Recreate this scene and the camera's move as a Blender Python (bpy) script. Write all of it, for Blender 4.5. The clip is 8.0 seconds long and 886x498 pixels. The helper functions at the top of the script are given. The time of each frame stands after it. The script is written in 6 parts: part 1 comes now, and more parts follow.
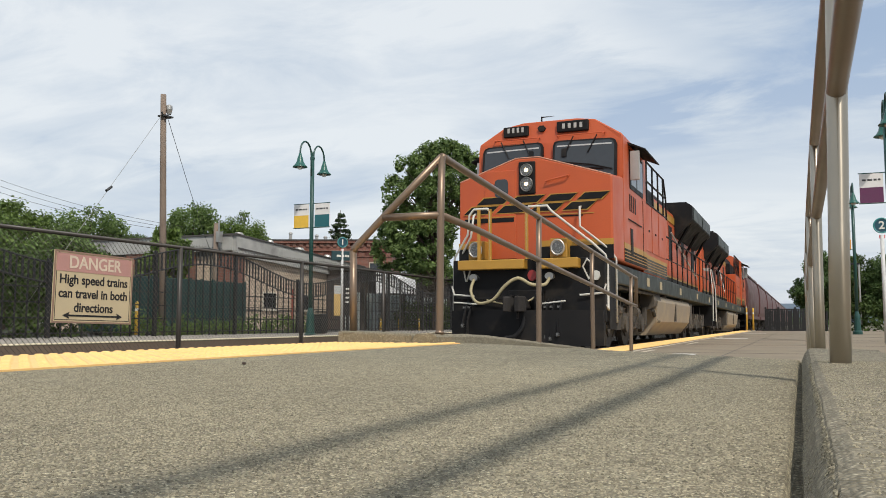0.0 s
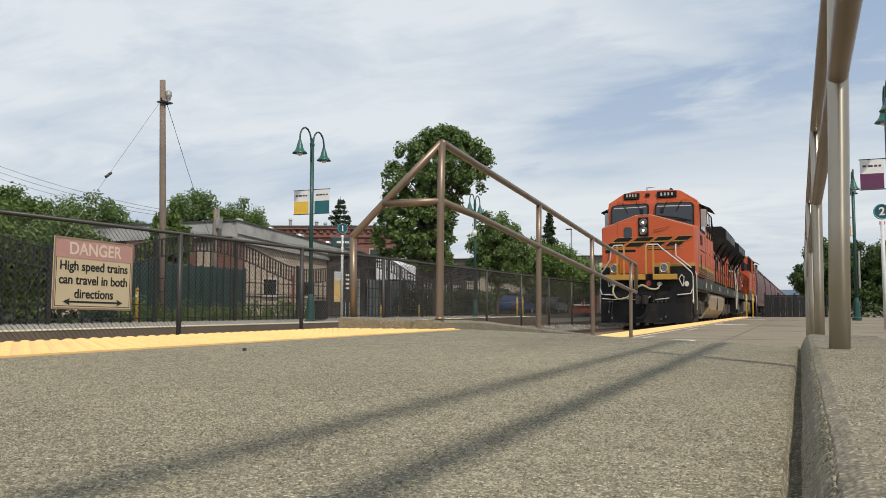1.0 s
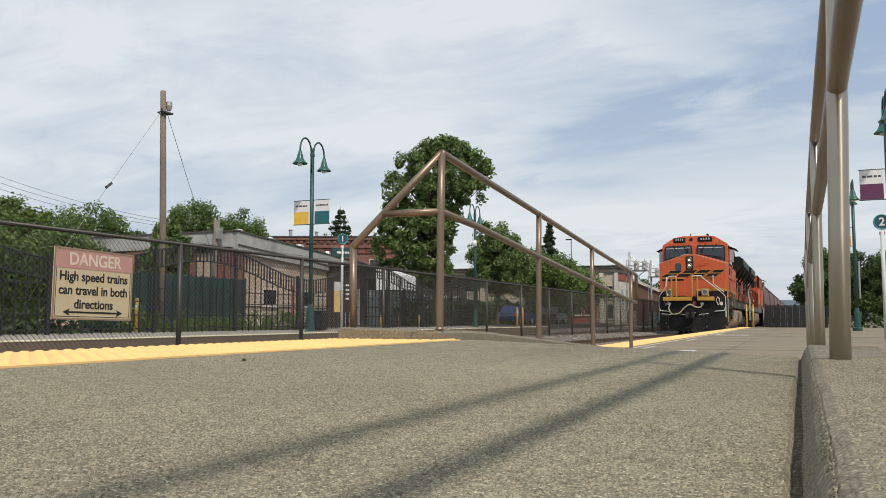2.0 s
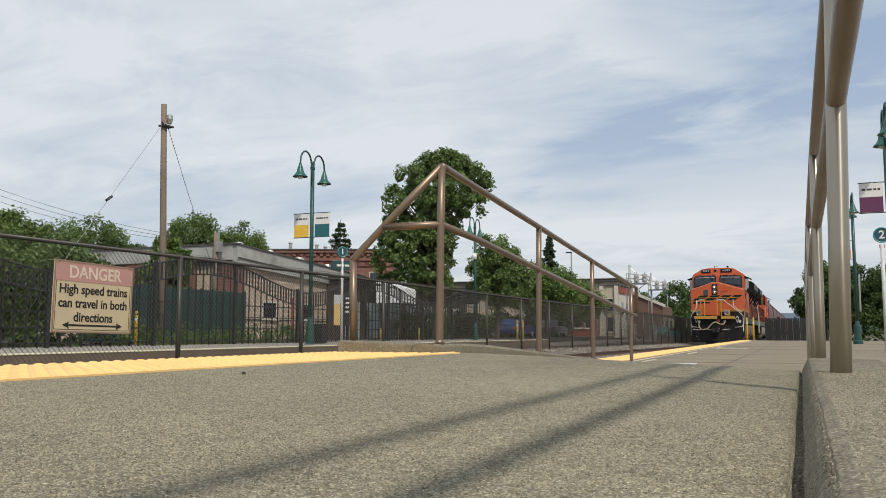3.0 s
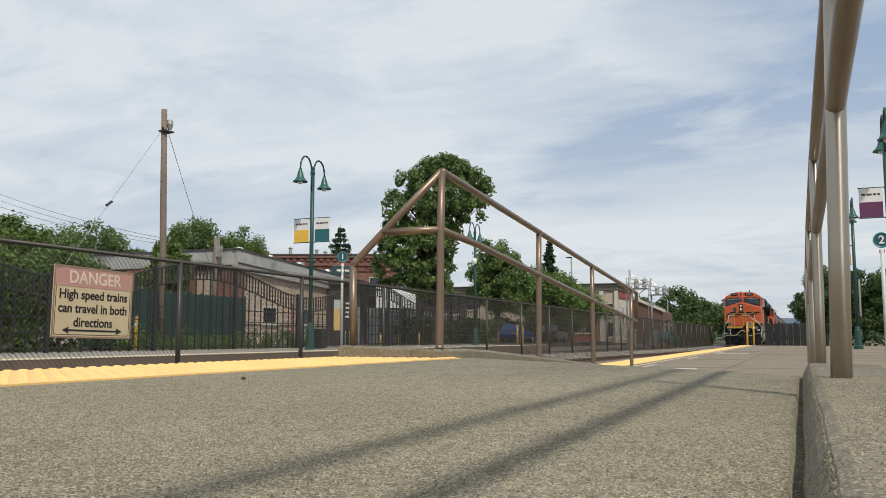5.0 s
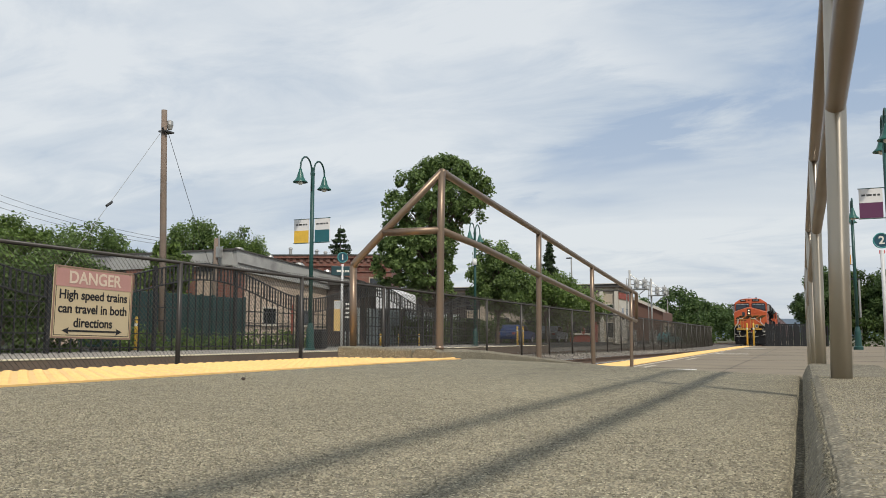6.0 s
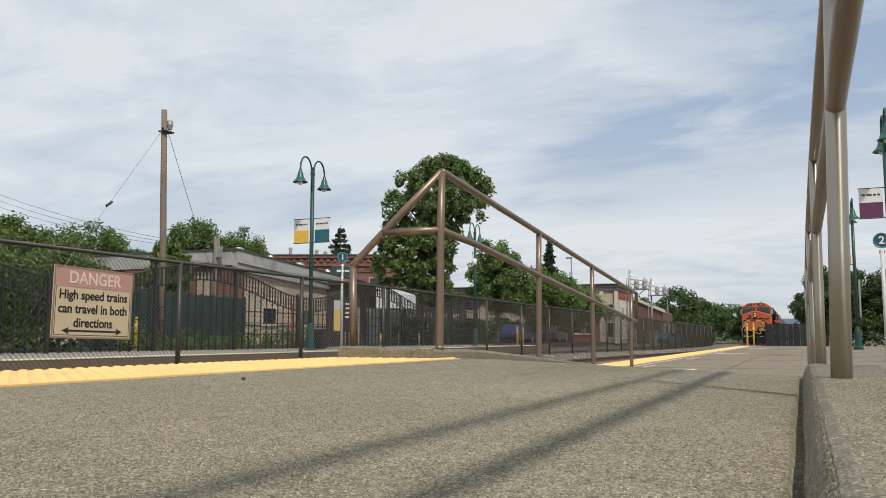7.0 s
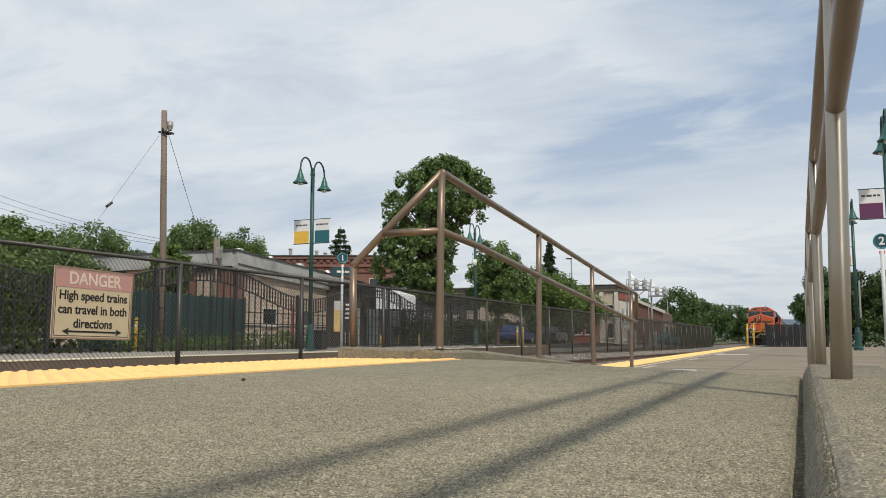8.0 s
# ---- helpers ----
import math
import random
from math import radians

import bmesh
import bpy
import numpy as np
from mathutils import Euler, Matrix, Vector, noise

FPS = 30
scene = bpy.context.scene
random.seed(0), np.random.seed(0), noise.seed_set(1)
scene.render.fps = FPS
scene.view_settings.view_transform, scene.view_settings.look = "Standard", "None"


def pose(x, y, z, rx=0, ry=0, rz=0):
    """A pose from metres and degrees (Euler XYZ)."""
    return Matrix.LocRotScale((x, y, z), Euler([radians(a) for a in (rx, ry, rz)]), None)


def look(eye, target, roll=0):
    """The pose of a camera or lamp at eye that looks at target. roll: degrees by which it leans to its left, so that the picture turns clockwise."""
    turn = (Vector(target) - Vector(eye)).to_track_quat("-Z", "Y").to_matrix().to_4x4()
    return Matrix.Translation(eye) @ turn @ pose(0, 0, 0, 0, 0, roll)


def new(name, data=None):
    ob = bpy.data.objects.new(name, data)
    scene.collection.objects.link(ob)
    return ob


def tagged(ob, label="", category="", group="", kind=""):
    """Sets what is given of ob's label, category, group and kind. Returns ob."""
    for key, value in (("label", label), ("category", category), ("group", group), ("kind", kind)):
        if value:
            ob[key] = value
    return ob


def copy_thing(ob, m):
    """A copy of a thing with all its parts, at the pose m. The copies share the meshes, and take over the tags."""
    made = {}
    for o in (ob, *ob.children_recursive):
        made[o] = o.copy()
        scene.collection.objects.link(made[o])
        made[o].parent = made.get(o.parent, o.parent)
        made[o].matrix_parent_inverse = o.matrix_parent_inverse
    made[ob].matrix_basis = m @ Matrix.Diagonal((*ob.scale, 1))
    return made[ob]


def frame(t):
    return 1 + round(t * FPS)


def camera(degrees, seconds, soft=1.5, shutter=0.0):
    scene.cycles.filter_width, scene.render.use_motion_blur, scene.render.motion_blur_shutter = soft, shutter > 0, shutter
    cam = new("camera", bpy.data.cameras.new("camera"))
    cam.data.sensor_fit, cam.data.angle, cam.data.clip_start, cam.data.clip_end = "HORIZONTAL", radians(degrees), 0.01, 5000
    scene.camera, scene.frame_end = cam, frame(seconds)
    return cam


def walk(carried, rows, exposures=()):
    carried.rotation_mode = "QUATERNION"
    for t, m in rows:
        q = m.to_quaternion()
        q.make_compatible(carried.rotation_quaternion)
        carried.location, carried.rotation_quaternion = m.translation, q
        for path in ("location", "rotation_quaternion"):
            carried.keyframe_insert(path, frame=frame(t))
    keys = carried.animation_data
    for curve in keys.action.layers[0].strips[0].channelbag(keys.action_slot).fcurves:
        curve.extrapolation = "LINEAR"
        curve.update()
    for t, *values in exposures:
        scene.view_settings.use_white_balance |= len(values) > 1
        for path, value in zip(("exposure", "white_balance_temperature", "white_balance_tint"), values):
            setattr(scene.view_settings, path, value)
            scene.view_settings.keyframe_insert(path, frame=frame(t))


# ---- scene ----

# Plan: x across the tracks (platform to the right), y along them, z up; z = 0 is the low platform.
EYE = (0.0, 0.0, 0.48)
TURN = 22.85          # the camera looks this far to the left of the tracks
FOCAL = 1500.0
cam = camera(2 * math.degrees(math.atan(784 / FOCAL)), 8.0, soft=0.9)


def gaze(sink, roll=0.0):
    a, p = radians(TURN), math.atan((158 + sink) / FOCAL)
    to = (EYE[0] - math.sin(a) * math.cos(p), EYE[1] + math.cos(a) * math.cos(p), EYE[2] + math.sin(p))
    return look(EYE, to, roll)


TILTS = ((0.0, -27.5), (0.5, -41.0), (1.0, -52.0), (1.5, -49.0), (1.7, -43.0), (2.2, -28.0), (2.8, -13.5), (3.0, -10.5), (3.5, -5.5), (4.0, -3.0),
         (4.5, -2.2), (5.2, -1.2), (6.0, -0.5), (7.0, -0.7), (8.0, 0.6))
walk(cam, [(t, gaze(s)) for t, s in TILTS], exposures=((0.0, 0.15), (1.0, 0.07), (1.7, 0.07), (3.0, 0.02), (8.0, 0.04)))

# ---- world, sun ----
world = bpy.data.worlds.new("sky")
scene.world = world
world.use_nodes = True
SUN = Vector((0.57, -0.60, 1.0)).normalized()


# cloud masses: across, up, half length, half height, slant in degrees, density
CLOUDS = ((0.40, 0.255, 0.20, 0.048, 8, -0.105), (0.20, 0.205, 0.16, 0.028, 2, -0.055), (0.33, 0.125, 0.26, 0.042, 3, 0.14), (0.08, 0.155, 0.07, 0.014, 3, -0.07), (0.24, 0.33, 0.16, 0.03, -20, 0.06),
          (0.50, 0.36, 0.12, 0.04, 15, -0.05), (-0.35, 0.34, 0.20, 0.05, 20, 0.05), (-0.12, 0.22, 0.24, 0.03, 8, 0.035), (0.22, 0.235, 0.12, 0.02, -10, -0.045),
          (-0.30, 0.17, 0.22, 0.02, 5, -0.05))


def build_sky():
    nt = world.node_tree
    nt.nodes.clear()
    N, L = nt.nodes.new, nt.links.new
    out, bg = N("ShaderNodeOutputWorld"), N("ShaderNodeBackground")
    sky = N("ShaderNodeTexSky")
    sky.sky_type, sky.sun_disc = "NISHITA", False
    sky.sun_elevation = math.asin(SUN.z)
    sky.sun_rotation = math.atan2(SUN.x, SUN.y)
    sky.air_density, sky.dust_density = 1.2, 2.0
    tc, sep = N("ShaderNodeTexCoord"), N("ShaderNodeSeparateXYZ")
    L(tc.outputs["Generated"], sep.inputs[0])

    def m(op, a, b=None, clamp=False):
        n = N("ShaderNodeMath")
        n.operation, n.use_clamp = op, clamp
        for i, v in enumerate((a, b)):
            if v is None:
                continue
            if isinstance(v, (int, float)):
                n.inputs[i].default_value = v
            else:
                L(v, n.inputs[i])
        return n.outputs[0]

    zz = m("ADD", m("MAXIMUM", sep.outputs[2], 0.0), 0.16)
    comb = N("ShaderNodeCombineXYZ")
    L(m("DIVIDE", sep.outputs[0], zz), comb.inputs[0])
    L(m("DIVIDE", sep.outputs[1], zz), comb.inputs[1])

    def layer(scale, detail, rough, dist, sx, sy, rot):
        mp = N("ShaderNodeMapping")
        mp.inputs["Scale"].default_value = (sx, sy, 1)
        mp.inputs["Rotation"].default_value = (0, 0, radians(rot))
        L(comb.outputs[0], mp.inputs[0])
        nz = N("ShaderNodeTexNoise")
        for k, v in (("Scale", scale), ("Detail", detail), ("Roughness", rough), ("Distortion", dist)):
            nz.inputs[k].default_value = v
        L(mp.outputs[0], nz.inputs["Vector"])
        return nz.outputs["Fac"]

    big = layer(0.62, 4, 0.55, 0.6, 1.0, 1.5, 40)
    fine = layer(2.0, 9, 0.62, 0.5, 0.9, 1.6, 40)
    mix = m("ADD", m("MULTIPLY", big, 0.58), m("MULTIPLY", fine, 0.42))
    # the larger cloud masses over the tracks, as soft ovals on a plane across the view down the line
    a = radians(22.85)
    fwd = m("MAXIMUM", m("SUBTRACT", m("MULTIPLY", sep.outputs[1], math.cos(a)), m("MULTIPLY", sep.outputs[0], math.sin(a))), 0.05)
    wob = m("MULTIPLY", m("SUBTRACT", fine, 0.5), 0.24)
    u = m("ADD", m("DIVIDE", m("ADD", m("MULTIPLY", sep.outputs[0], math.cos(a)), m("MULTIPLY", sep.outputs[1], math.sin(a))), fwd), wob)
    v = m("ADD", m("DIVIDE", sep.outputs[2], fwd), m("MULTIPLY", wob, 0.6))
    for u0, v0, su, sv, rot, amp in CLOUDS:
        c, d = math.cos(radians(rot)), math.sin(radians(rot))
        du, dv = m("SUBTRACT", u, u0), m("SUBTRACT", v, v0)
        p = m("DIVIDE", m("ADD", m("MULTIPLY", du, c), m("MULTIPLY", dv, d)), su)
        q = m("DIVIDE", m("SUBTRACT", m("MULTIPLY", dv, c), m("MULTIPLY", du, d)), sv)
        r2 = m("ADD", m("MULTIPLY", p, p), m("MULTIPLY", q, q))
        mix = m("ADD", mix, m("MULTIPLY", m("POWER", 2.718, m("MULTIPLY", r2, -1.0)), amp))
    ramp = N("ShaderNodeValToRGB")
    L(mix, ramp.inputs[0])
    e = ramp.color_ramp.elements
    e[0].position, e[0].color = 0.38, (0.41, 0.53, 0.715, 1)
    e[1].position, e[1].color = 0.61, (0.885, 0.93, 0.965, 1)
    mid = e.new(0.475)
    mid.color = (0.64, 0.725, 0.825, 1)
    # pale haze low over the horizon
    hz = N("ShaderNodeMixRGB")
    L(m("MULTIPLY", m("SUBTRACT", 1.0, m("DIVIDE", m("MAXIMUM", sep.outputs[2], 0.0), 0.30), True), 0.62), hz.inputs[0])
    L(ramp.outputs[0], hz.inputs[1])
    hz.inputs[2].default_value = (0.86, 0.90, 0.935, 1)
    # thin clear blue of the sky shows through the thinnest cloud
    sc = N("ShaderNodeMixRGB")
    sc.blend_type = "MIX"
    scale = N("ShaderNodeMixRGB")
    scale.blend_type = "MULTIPLY"
    scale.inputs[0].default_value = 1.0
    L(sky.outputs[0], scale.inputs[1])
    scale.inputs[2].default_value = (0.11, 0.11, 0.11, 1)
    sc.inputs[0].default_value = 0.88
    L(scale.outputs[0], sc.inputs[1])
    L(hz.outputs[0], sc.inputs[2])
    L(sc.outputs[0], bg.inputs[0])
    bg.inputs[1].default_value = 0.87
    L(bg.outputs[0], out.inputs[0])


build_sky()
sun = new("sun", bpy.data.lights.new("sun", "SUN"))
sun.data.energy, sun.data.angle, sun.data.color = 2.75, radians(2.6), (1.0, 0.93, 0.82)
sun.matrix_world = look(SUN * 60, (0, 0, 0))

# ---- materials ----
MATS = {}


def mat(name, color, rough=0.6, metal=0.0, var=0.15, scale=8.0, fine=120.0, bump=0.0, bump_scale=None, spread=0.0, tint=None, tint_scale=1.0, spec=0.5,
        per="object", emit=None, rv=0.1):
    """A surface with broad stains, fine grain and relief; spread varies it from piece to piece."""
    if name in MATS:
        return MATS[name]
    ma = bpy.data.materials.new(name)
    ma.use_nodes = True
    nt = ma.node_tree
    N, L = nt.nodes.new, nt.links.new
    b = nt.nodes["Principled BSDF"]
    b.inputs["Metallic"].default_value = metal
    b.inputs["Specular IOR Level"].default_value = spec
    tc = N("ShaderNodeTexCoord")
    n1, n2 = N("ShaderNodeTexNoise"), N("ShaderNodeTexNoise")
    n1.inputs["Scale"].default_value, n1.inputs["Detail"].default_value = scale, 5
    n2.inputs["Scale"].default_value, n2.inputs["Detail"].default_value = fine, 3
    L(tc.outputs["Object"], n1.inputs["Vector"])
    L(tc.outputs["Object"], n2.inputs["Vector"])
    add = N("ShaderNodeMath")
    add.operation = "ADD"
    L(n1.outputs["Fac"], add.inputs[0])
    L(n2.outputs["Fac"], add.inputs[1])
    last = add.outputs[0]
    if spread:
        if per == "object":
            src = N("ShaderNodeObjectInfo").outputs["Random"]
        else:
            src = N("ShaderNodeNewGeometry").outputs["Random Per Island"]
        mr0 = N("ShaderNodeMapRange")
        mr0.inputs["To Min"].default_value, mr0.inputs["To Max"].default_value = -spread, spread
        L(src, mr0.inputs["Value"])
        ad = N("ShaderNodeMath")
        ad.operation = "ADD"
        L(last, ad.inputs[0])
        L(mr0.outputs[0], ad.inputs[1])
        last = ad.outputs[0]
    mr = N("ShaderNodeMapRange")
    mr.inputs["From Min"].default_value, mr.inputs["From Max"].default_value = 0.6, 1.4
    mr.inputs["To Min"].default_value, mr.inputs["To Max"].default_value = 1 - var, 1 + var
    mr.clamp = False
    L(last, mr.inputs["Value"])
    mx = N("ShaderNodeVectorMath")
    mx.operation = "SCALE"
    mx.inputs[0].default_value = color
    L(mr.outputs[0], mx.inputs["Scale"])
    col = mx.outputs[0]
    if tint:
        n3 = N("ShaderNodeTexNoise")
        n3.inputs["Scale"].default_value, n3.inputs["Detail"].default_value = tint_scale, 8
        L(tc.outputs["Object"], n3.inputs["Vector"])
        r3 = N("ShaderNodeMapRange")
        r3.inputs["From Min"].default_value, r3.inputs["From Max"].default_value = 0.5, 0.68
        L(n3.outputs["Fac"], r3.inputs["Value"])
        mc = N("ShaderNodeMixRGB")
        L(r3.outputs[0], mc.inputs[0])
        L(col, mc.inputs[1])
        mc.inputs[2].default_value = (*tint, 1)
        col = mc.outputs[0]
    L(col, b.inputs["Base Color"])
    rr = N("ShaderNodeMapRange")
    rr.inputs["From Min"].default_value, rr.inputs["From Max"].default_value = 0.3, 0.7
    rr.inputs["To Min"].default_value, rr.inputs["To Max"].default_value = max(rough - rv, 0.02), min(rough + rv, 1)
    L(n1.outputs["Fac"], rr.inputs["Value"])
    L(rr.outputs[0], b.inputs["Roughness"])
    if bump:
        bp = N("ShaderNodeBump")
        bp.inputs["Strength"].default_value = 1.0
        bp.inputs["Distance"].default_value = bump
        nb = n2
        if bump_scale:
            nb = N("ShaderNodeTexNoise")
            nb.inputs["Scale"].default_value, nb.inputs["Detail"].default_value = bump_scale, 3
            L(tc.outputs["Object"], nb.inputs["Vector"])
        L(nb.outputs["Fac"], bp.inputs["Height"])
        L(bp.outputs[0], b.inputs["Normal"])
    if emit:
        b.inputs["Emission Color"].default_value = (*emit[:3], 1)
        b.inputs["Emission Strength"].default_value = emit[3]
    MATS[name] = ma
    return ma


def aggregate(name, cement, stones, size, bump, stain=0.12):
    """Exposed-aggregate paving: small stones of several greys in cement."""
    ma = bpy.data.materials.new(name)
    ma.use_nodes = True
    nt = ma.node_tree
    N, L = nt.nodes.new, nt.links.new
    b = nt.nodes["Principled BSDF"]
    b.inputs["Roughness"].default_value = 0.85
    b.inputs["Specular IOR Level"].default_value = 0.3
    tc = N("ShaderNodeTexCoord")
    vo = N("ShaderNodeTexVoronoi")
    vo.inputs["Scale"].default_value = 1 / size
    L(tc.outputs["Object"], vo.inputs["Vector"])
    sep = N("ShaderNodeSeparateColor")
    L(vo.outputs["Color"], sep.inputs[0])
    ramp = N("ShaderNodeValToRGB")
    L(sep.outputs[0], ramp.inputs[0])
    e = ramp.color_ramp.elements
    e[0].position, e[0].color = 0.0, (*stones[0], 1)
    e[1].position, e[1].color = 1.0, (*stones[-1], 1)
    for i, c in enumerate(stones[1:-1]):
        k = e.new((i + 1) / (len(stones) - 1))
        k.color = (*c, 1)
    edge = N("ShaderNodeMapRange")
    edge.inputs["From Min"].default_value, edge.inputs["From Max"].default_value = 0.35, 0.6
    L(vo.outputs["Distance"], edge.inputs["Value"])
    mc = N("ShaderNodeMixRGB")
    L(edge.outputs[0], mc.inputs[0])
    L(ramp.outputs[0], mc.inputs[1])
    mc.inputs[2].default_value = (*cement, 1)
    n1, n2 = N("ShaderNodeTexNoise"), N("ShaderNodeTexNoise")
    n1.inputs["Scale"].default_value, n1.inputs["Detail"].default_value = 1.3, 7
    n2.inputs["Scale"].default_value, n2.inputs["Detail"].default_value = 14, 4
    L(tc.outputs["Object"], n1.inputs["Vector"])
    L(tc.outputs["Object"], n2.inputs["Vector"])
    n3 = N("ShaderNodeTexNoise")
    n3.inputs["Scale"].default_value, n3.inputs["Detail"].default_value, n3.inputs["Roughness"].default_value = 75, 4, 0.75
    L(tc.outputs["Object"], n3.inputs["Vector"])
    ad = N("ShaderNodeMath")
    ad.operation = "ADD"
    L(n1.outputs["Fac"], ad.inputs[0])
    L(n2.outputs["Fac"], ad.inputs[1])
    m3 = N("ShaderNodeMath")
    m3.operation = "MULTIPLY_ADD"
    m3.inputs[1].default_value, m3.inputs[2].default_value = 2.6, -1.3
    L(n3.outputs["Fac"], m3.inputs[0])
    a3 = N("ShaderNodeMath")
    a3.operation = "ADD"
    L(ad.outputs[0], a3.inputs[0])
    L(m3.outputs[0], a3.inputs[1])
    mr = N("ShaderNodeMapRange")
    mr.clamp = False
    mr.inputs["From Min"].default_value, mr.inputs["From Max"].default_value = 0.6, 1.4
    mr.inputs["To Min"].default_value, mr.inputs["To Max"].default_value = 1 - stain, 1 + stain
    L(a3.outputs[0], mr.inputs["Value"])
    sc = N("ShaderNodeVectorMath")
    sc.operation = "SCALE"
    L(mc.outputs[0], sc.inputs[0])
    L(mr.outputs[0], sc.inputs["Scale"])
    L(sc.outputs[0], b.inputs["Base Color"])
    bp = N("ShaderNodeBump")
    bp.invert = True
    bp.inputs["Distance"].default_value = bump
    L(vo.outputs["Distance"], bp.inputs["Height"])
    L(bp.outputs[0], b.inputs["Normal"])
    MATS[name] = ma
    return ma


def glass(name, color=(0.03, 0.04, 0.05), rough=0.06):
    ma = mat(name, color, rough=rough, var=0.1, spec=0.65)
    return ma


PAVING = aggregate("paving", (0.195, 0.172, 0.120), ((0.105, 0.091, 0.065), (0.25, 0.222, 0.153), (0.345, 0.305, 0.207), (0.40, 0.358, 0.243), (0.60, 0.54, 0.38)), 0.0036, 0.0032, 0.32)
KERB = aggregate("kerb_concrete", (0.185, 0.163, 0.116), ((0.13, 0.115, 0.084), (0.215, 0.19, 0.135), (0.25, 0.22, 0.16), (0.37, 0.33, 0.24)), 0.0044, 0.0026, 0.26)
LOWPAVE = mat("low_platform", (0.24, 0.198, 0.142), 0.9, var=0.22, scale=0.8, fine=60, bump=0.002, spec=0.3, tint=(0.20, 0.165, 0.12), tint_scale=0.6)
YELLOW = mat("tactile_yellow", (0.88, 0.56, 0.21), 0.7, var=0.08, scale=3, fine=90, tint=(0.80, 0.50, 0.19), tint_scale=5)
LINE = mat("line_paint", (0.68, 0.66, 0.60), 0.8, var=0.15, scale=10)
RAILBRONZE = mat("rail_bronze", (0.225, 0.163, 0.115), 0.40, metal=0.6, var=0.08, scale=4, fine=200, rv=0.05)
STEEL = mat("galvanised", (0.42, 0.41, 0.385), 0.42, metal=0.6, var=0.12, scale=6, fine=80)
MESHWIRE = mat("fence_wire", (0.15, 0.136, 0.112), 0.5, metal=0.2, var=0.2)
FENCEPOST = mat("fence_post", (0.040, 0.034, 0.028), 0.5, var=0.2, scale=5)
BALLAST = mat("ballast_stone", (0.15, 0.132, 0.11), 0.95, var=0.3, scale=3, fine=30, bump=0.03, bump_scale=14, spec=0.2)
STONE = mat("loose_stone", (0.20, 0.178, 0.148), 0.95, var=0.35, spread=0.7, per="island", spec=0.2)
RAILSTEEL = mat("rail_rust", (0.15, 0.095, 0.065), 0.7, metal=0.3, var=0.2)
POLISHED = mat("worn_steel", (0.45, 0.405, 0.335), 0.33, metal=0.92, var=0.02, scale=14, fine=400, rv=0.02)


def brushed(ma, amount):
    """Fine brushing round a tube draws its highlight out along the tube."""
    nt = ma.node_tree
    b, tg = nt.nodes["Principled BSDF"], nt.nodes.new("ShaderNodeTangent")
    tg.direction_type, tg.axis = "RADIAL", "Z"
    b.inputs["Anisotropic"].default_value, b.inputs["Anisotropic Rotation"].default_value = amount, 0.25
    nt.links.new(tg.outputs[0], b.inputs["Tangent"])


brushed(POLISHED, 0.85)
RAILTOP = mat("rail_head", (0.5, 0.49, 0.47), 0.25, metal=0.9, var=0.1)
TIE = mat("tie_concrete", (0.20, 0.18, 0.16), 0.9, var=0.25, spread=0.3)
EARTH = mat("earth", (0.13, 0.12, 0.085), 0.95, var=0.3, scale=0.3, fine=9, bump=0.03, bump_scale=5, tint=(0.055, 0.085, 0.03), tint_scale=0.12, spec=0.2)


# ---- mesh helpers ----
def thing(name, label, category, group="", kind="", m=None):
    e = new(name)
    e.empty_display_size = 0.2
    tagged(e, label, category, group, kind)
    if m is not None:
        e.matrix_basis = m
    return e


def mesh_of(name, bm, material, smooth=False):
    me = bpy.data.meshes.new(name)
    bmesh.ops.recalc_face_normals(bm, faces=bm.faces)
    bm.to_mesh(me)
    bm.free()
    me.materials.append(material)
    if smooth:
        for p in me.polygons:
            p.use_smooth = True
    return me


def part(name, bm, material, parent=None, label="", smooth=False, m=None):
    ob = new(name, mesh_of(name, bm, material, smooth))
    if parent is not None:
        ob.parent = parent
    if label:
        ob["label"] = label
    if m is not None:
        ob.matrix_basis = m
    return ob


def piece(name, me, parent, m):
    ob = new(name, me)
    ob.parent = parent
    ob.matrix_basis = m
    return ob


def B(*boxes, bev=0.0):
    """Boxes (x0, x1, y0, y1, z0, z1), edges rounded by bev."""
    bm = bmesh.new()
    for x0, x1, y0, y1, z0, z1 in boxes:
        r = bmesh.ops.create_cube(bm, size=1)
        bmesh.ops.transform(bm, verts=r["verts"], matrix=Matrix.LocRotScale(((x0 + x1) / 2, (y0 + y1) / 2, (z0 + z1) / 2), None, (x1 - x0, y1 - y0, z1 - z0)))
    if bev:
        bmesh.ops.bevel(bm, geom=list(bm.edges), offset=bev, segments=2, affect="EDGES", profile=0.5)
    return bm


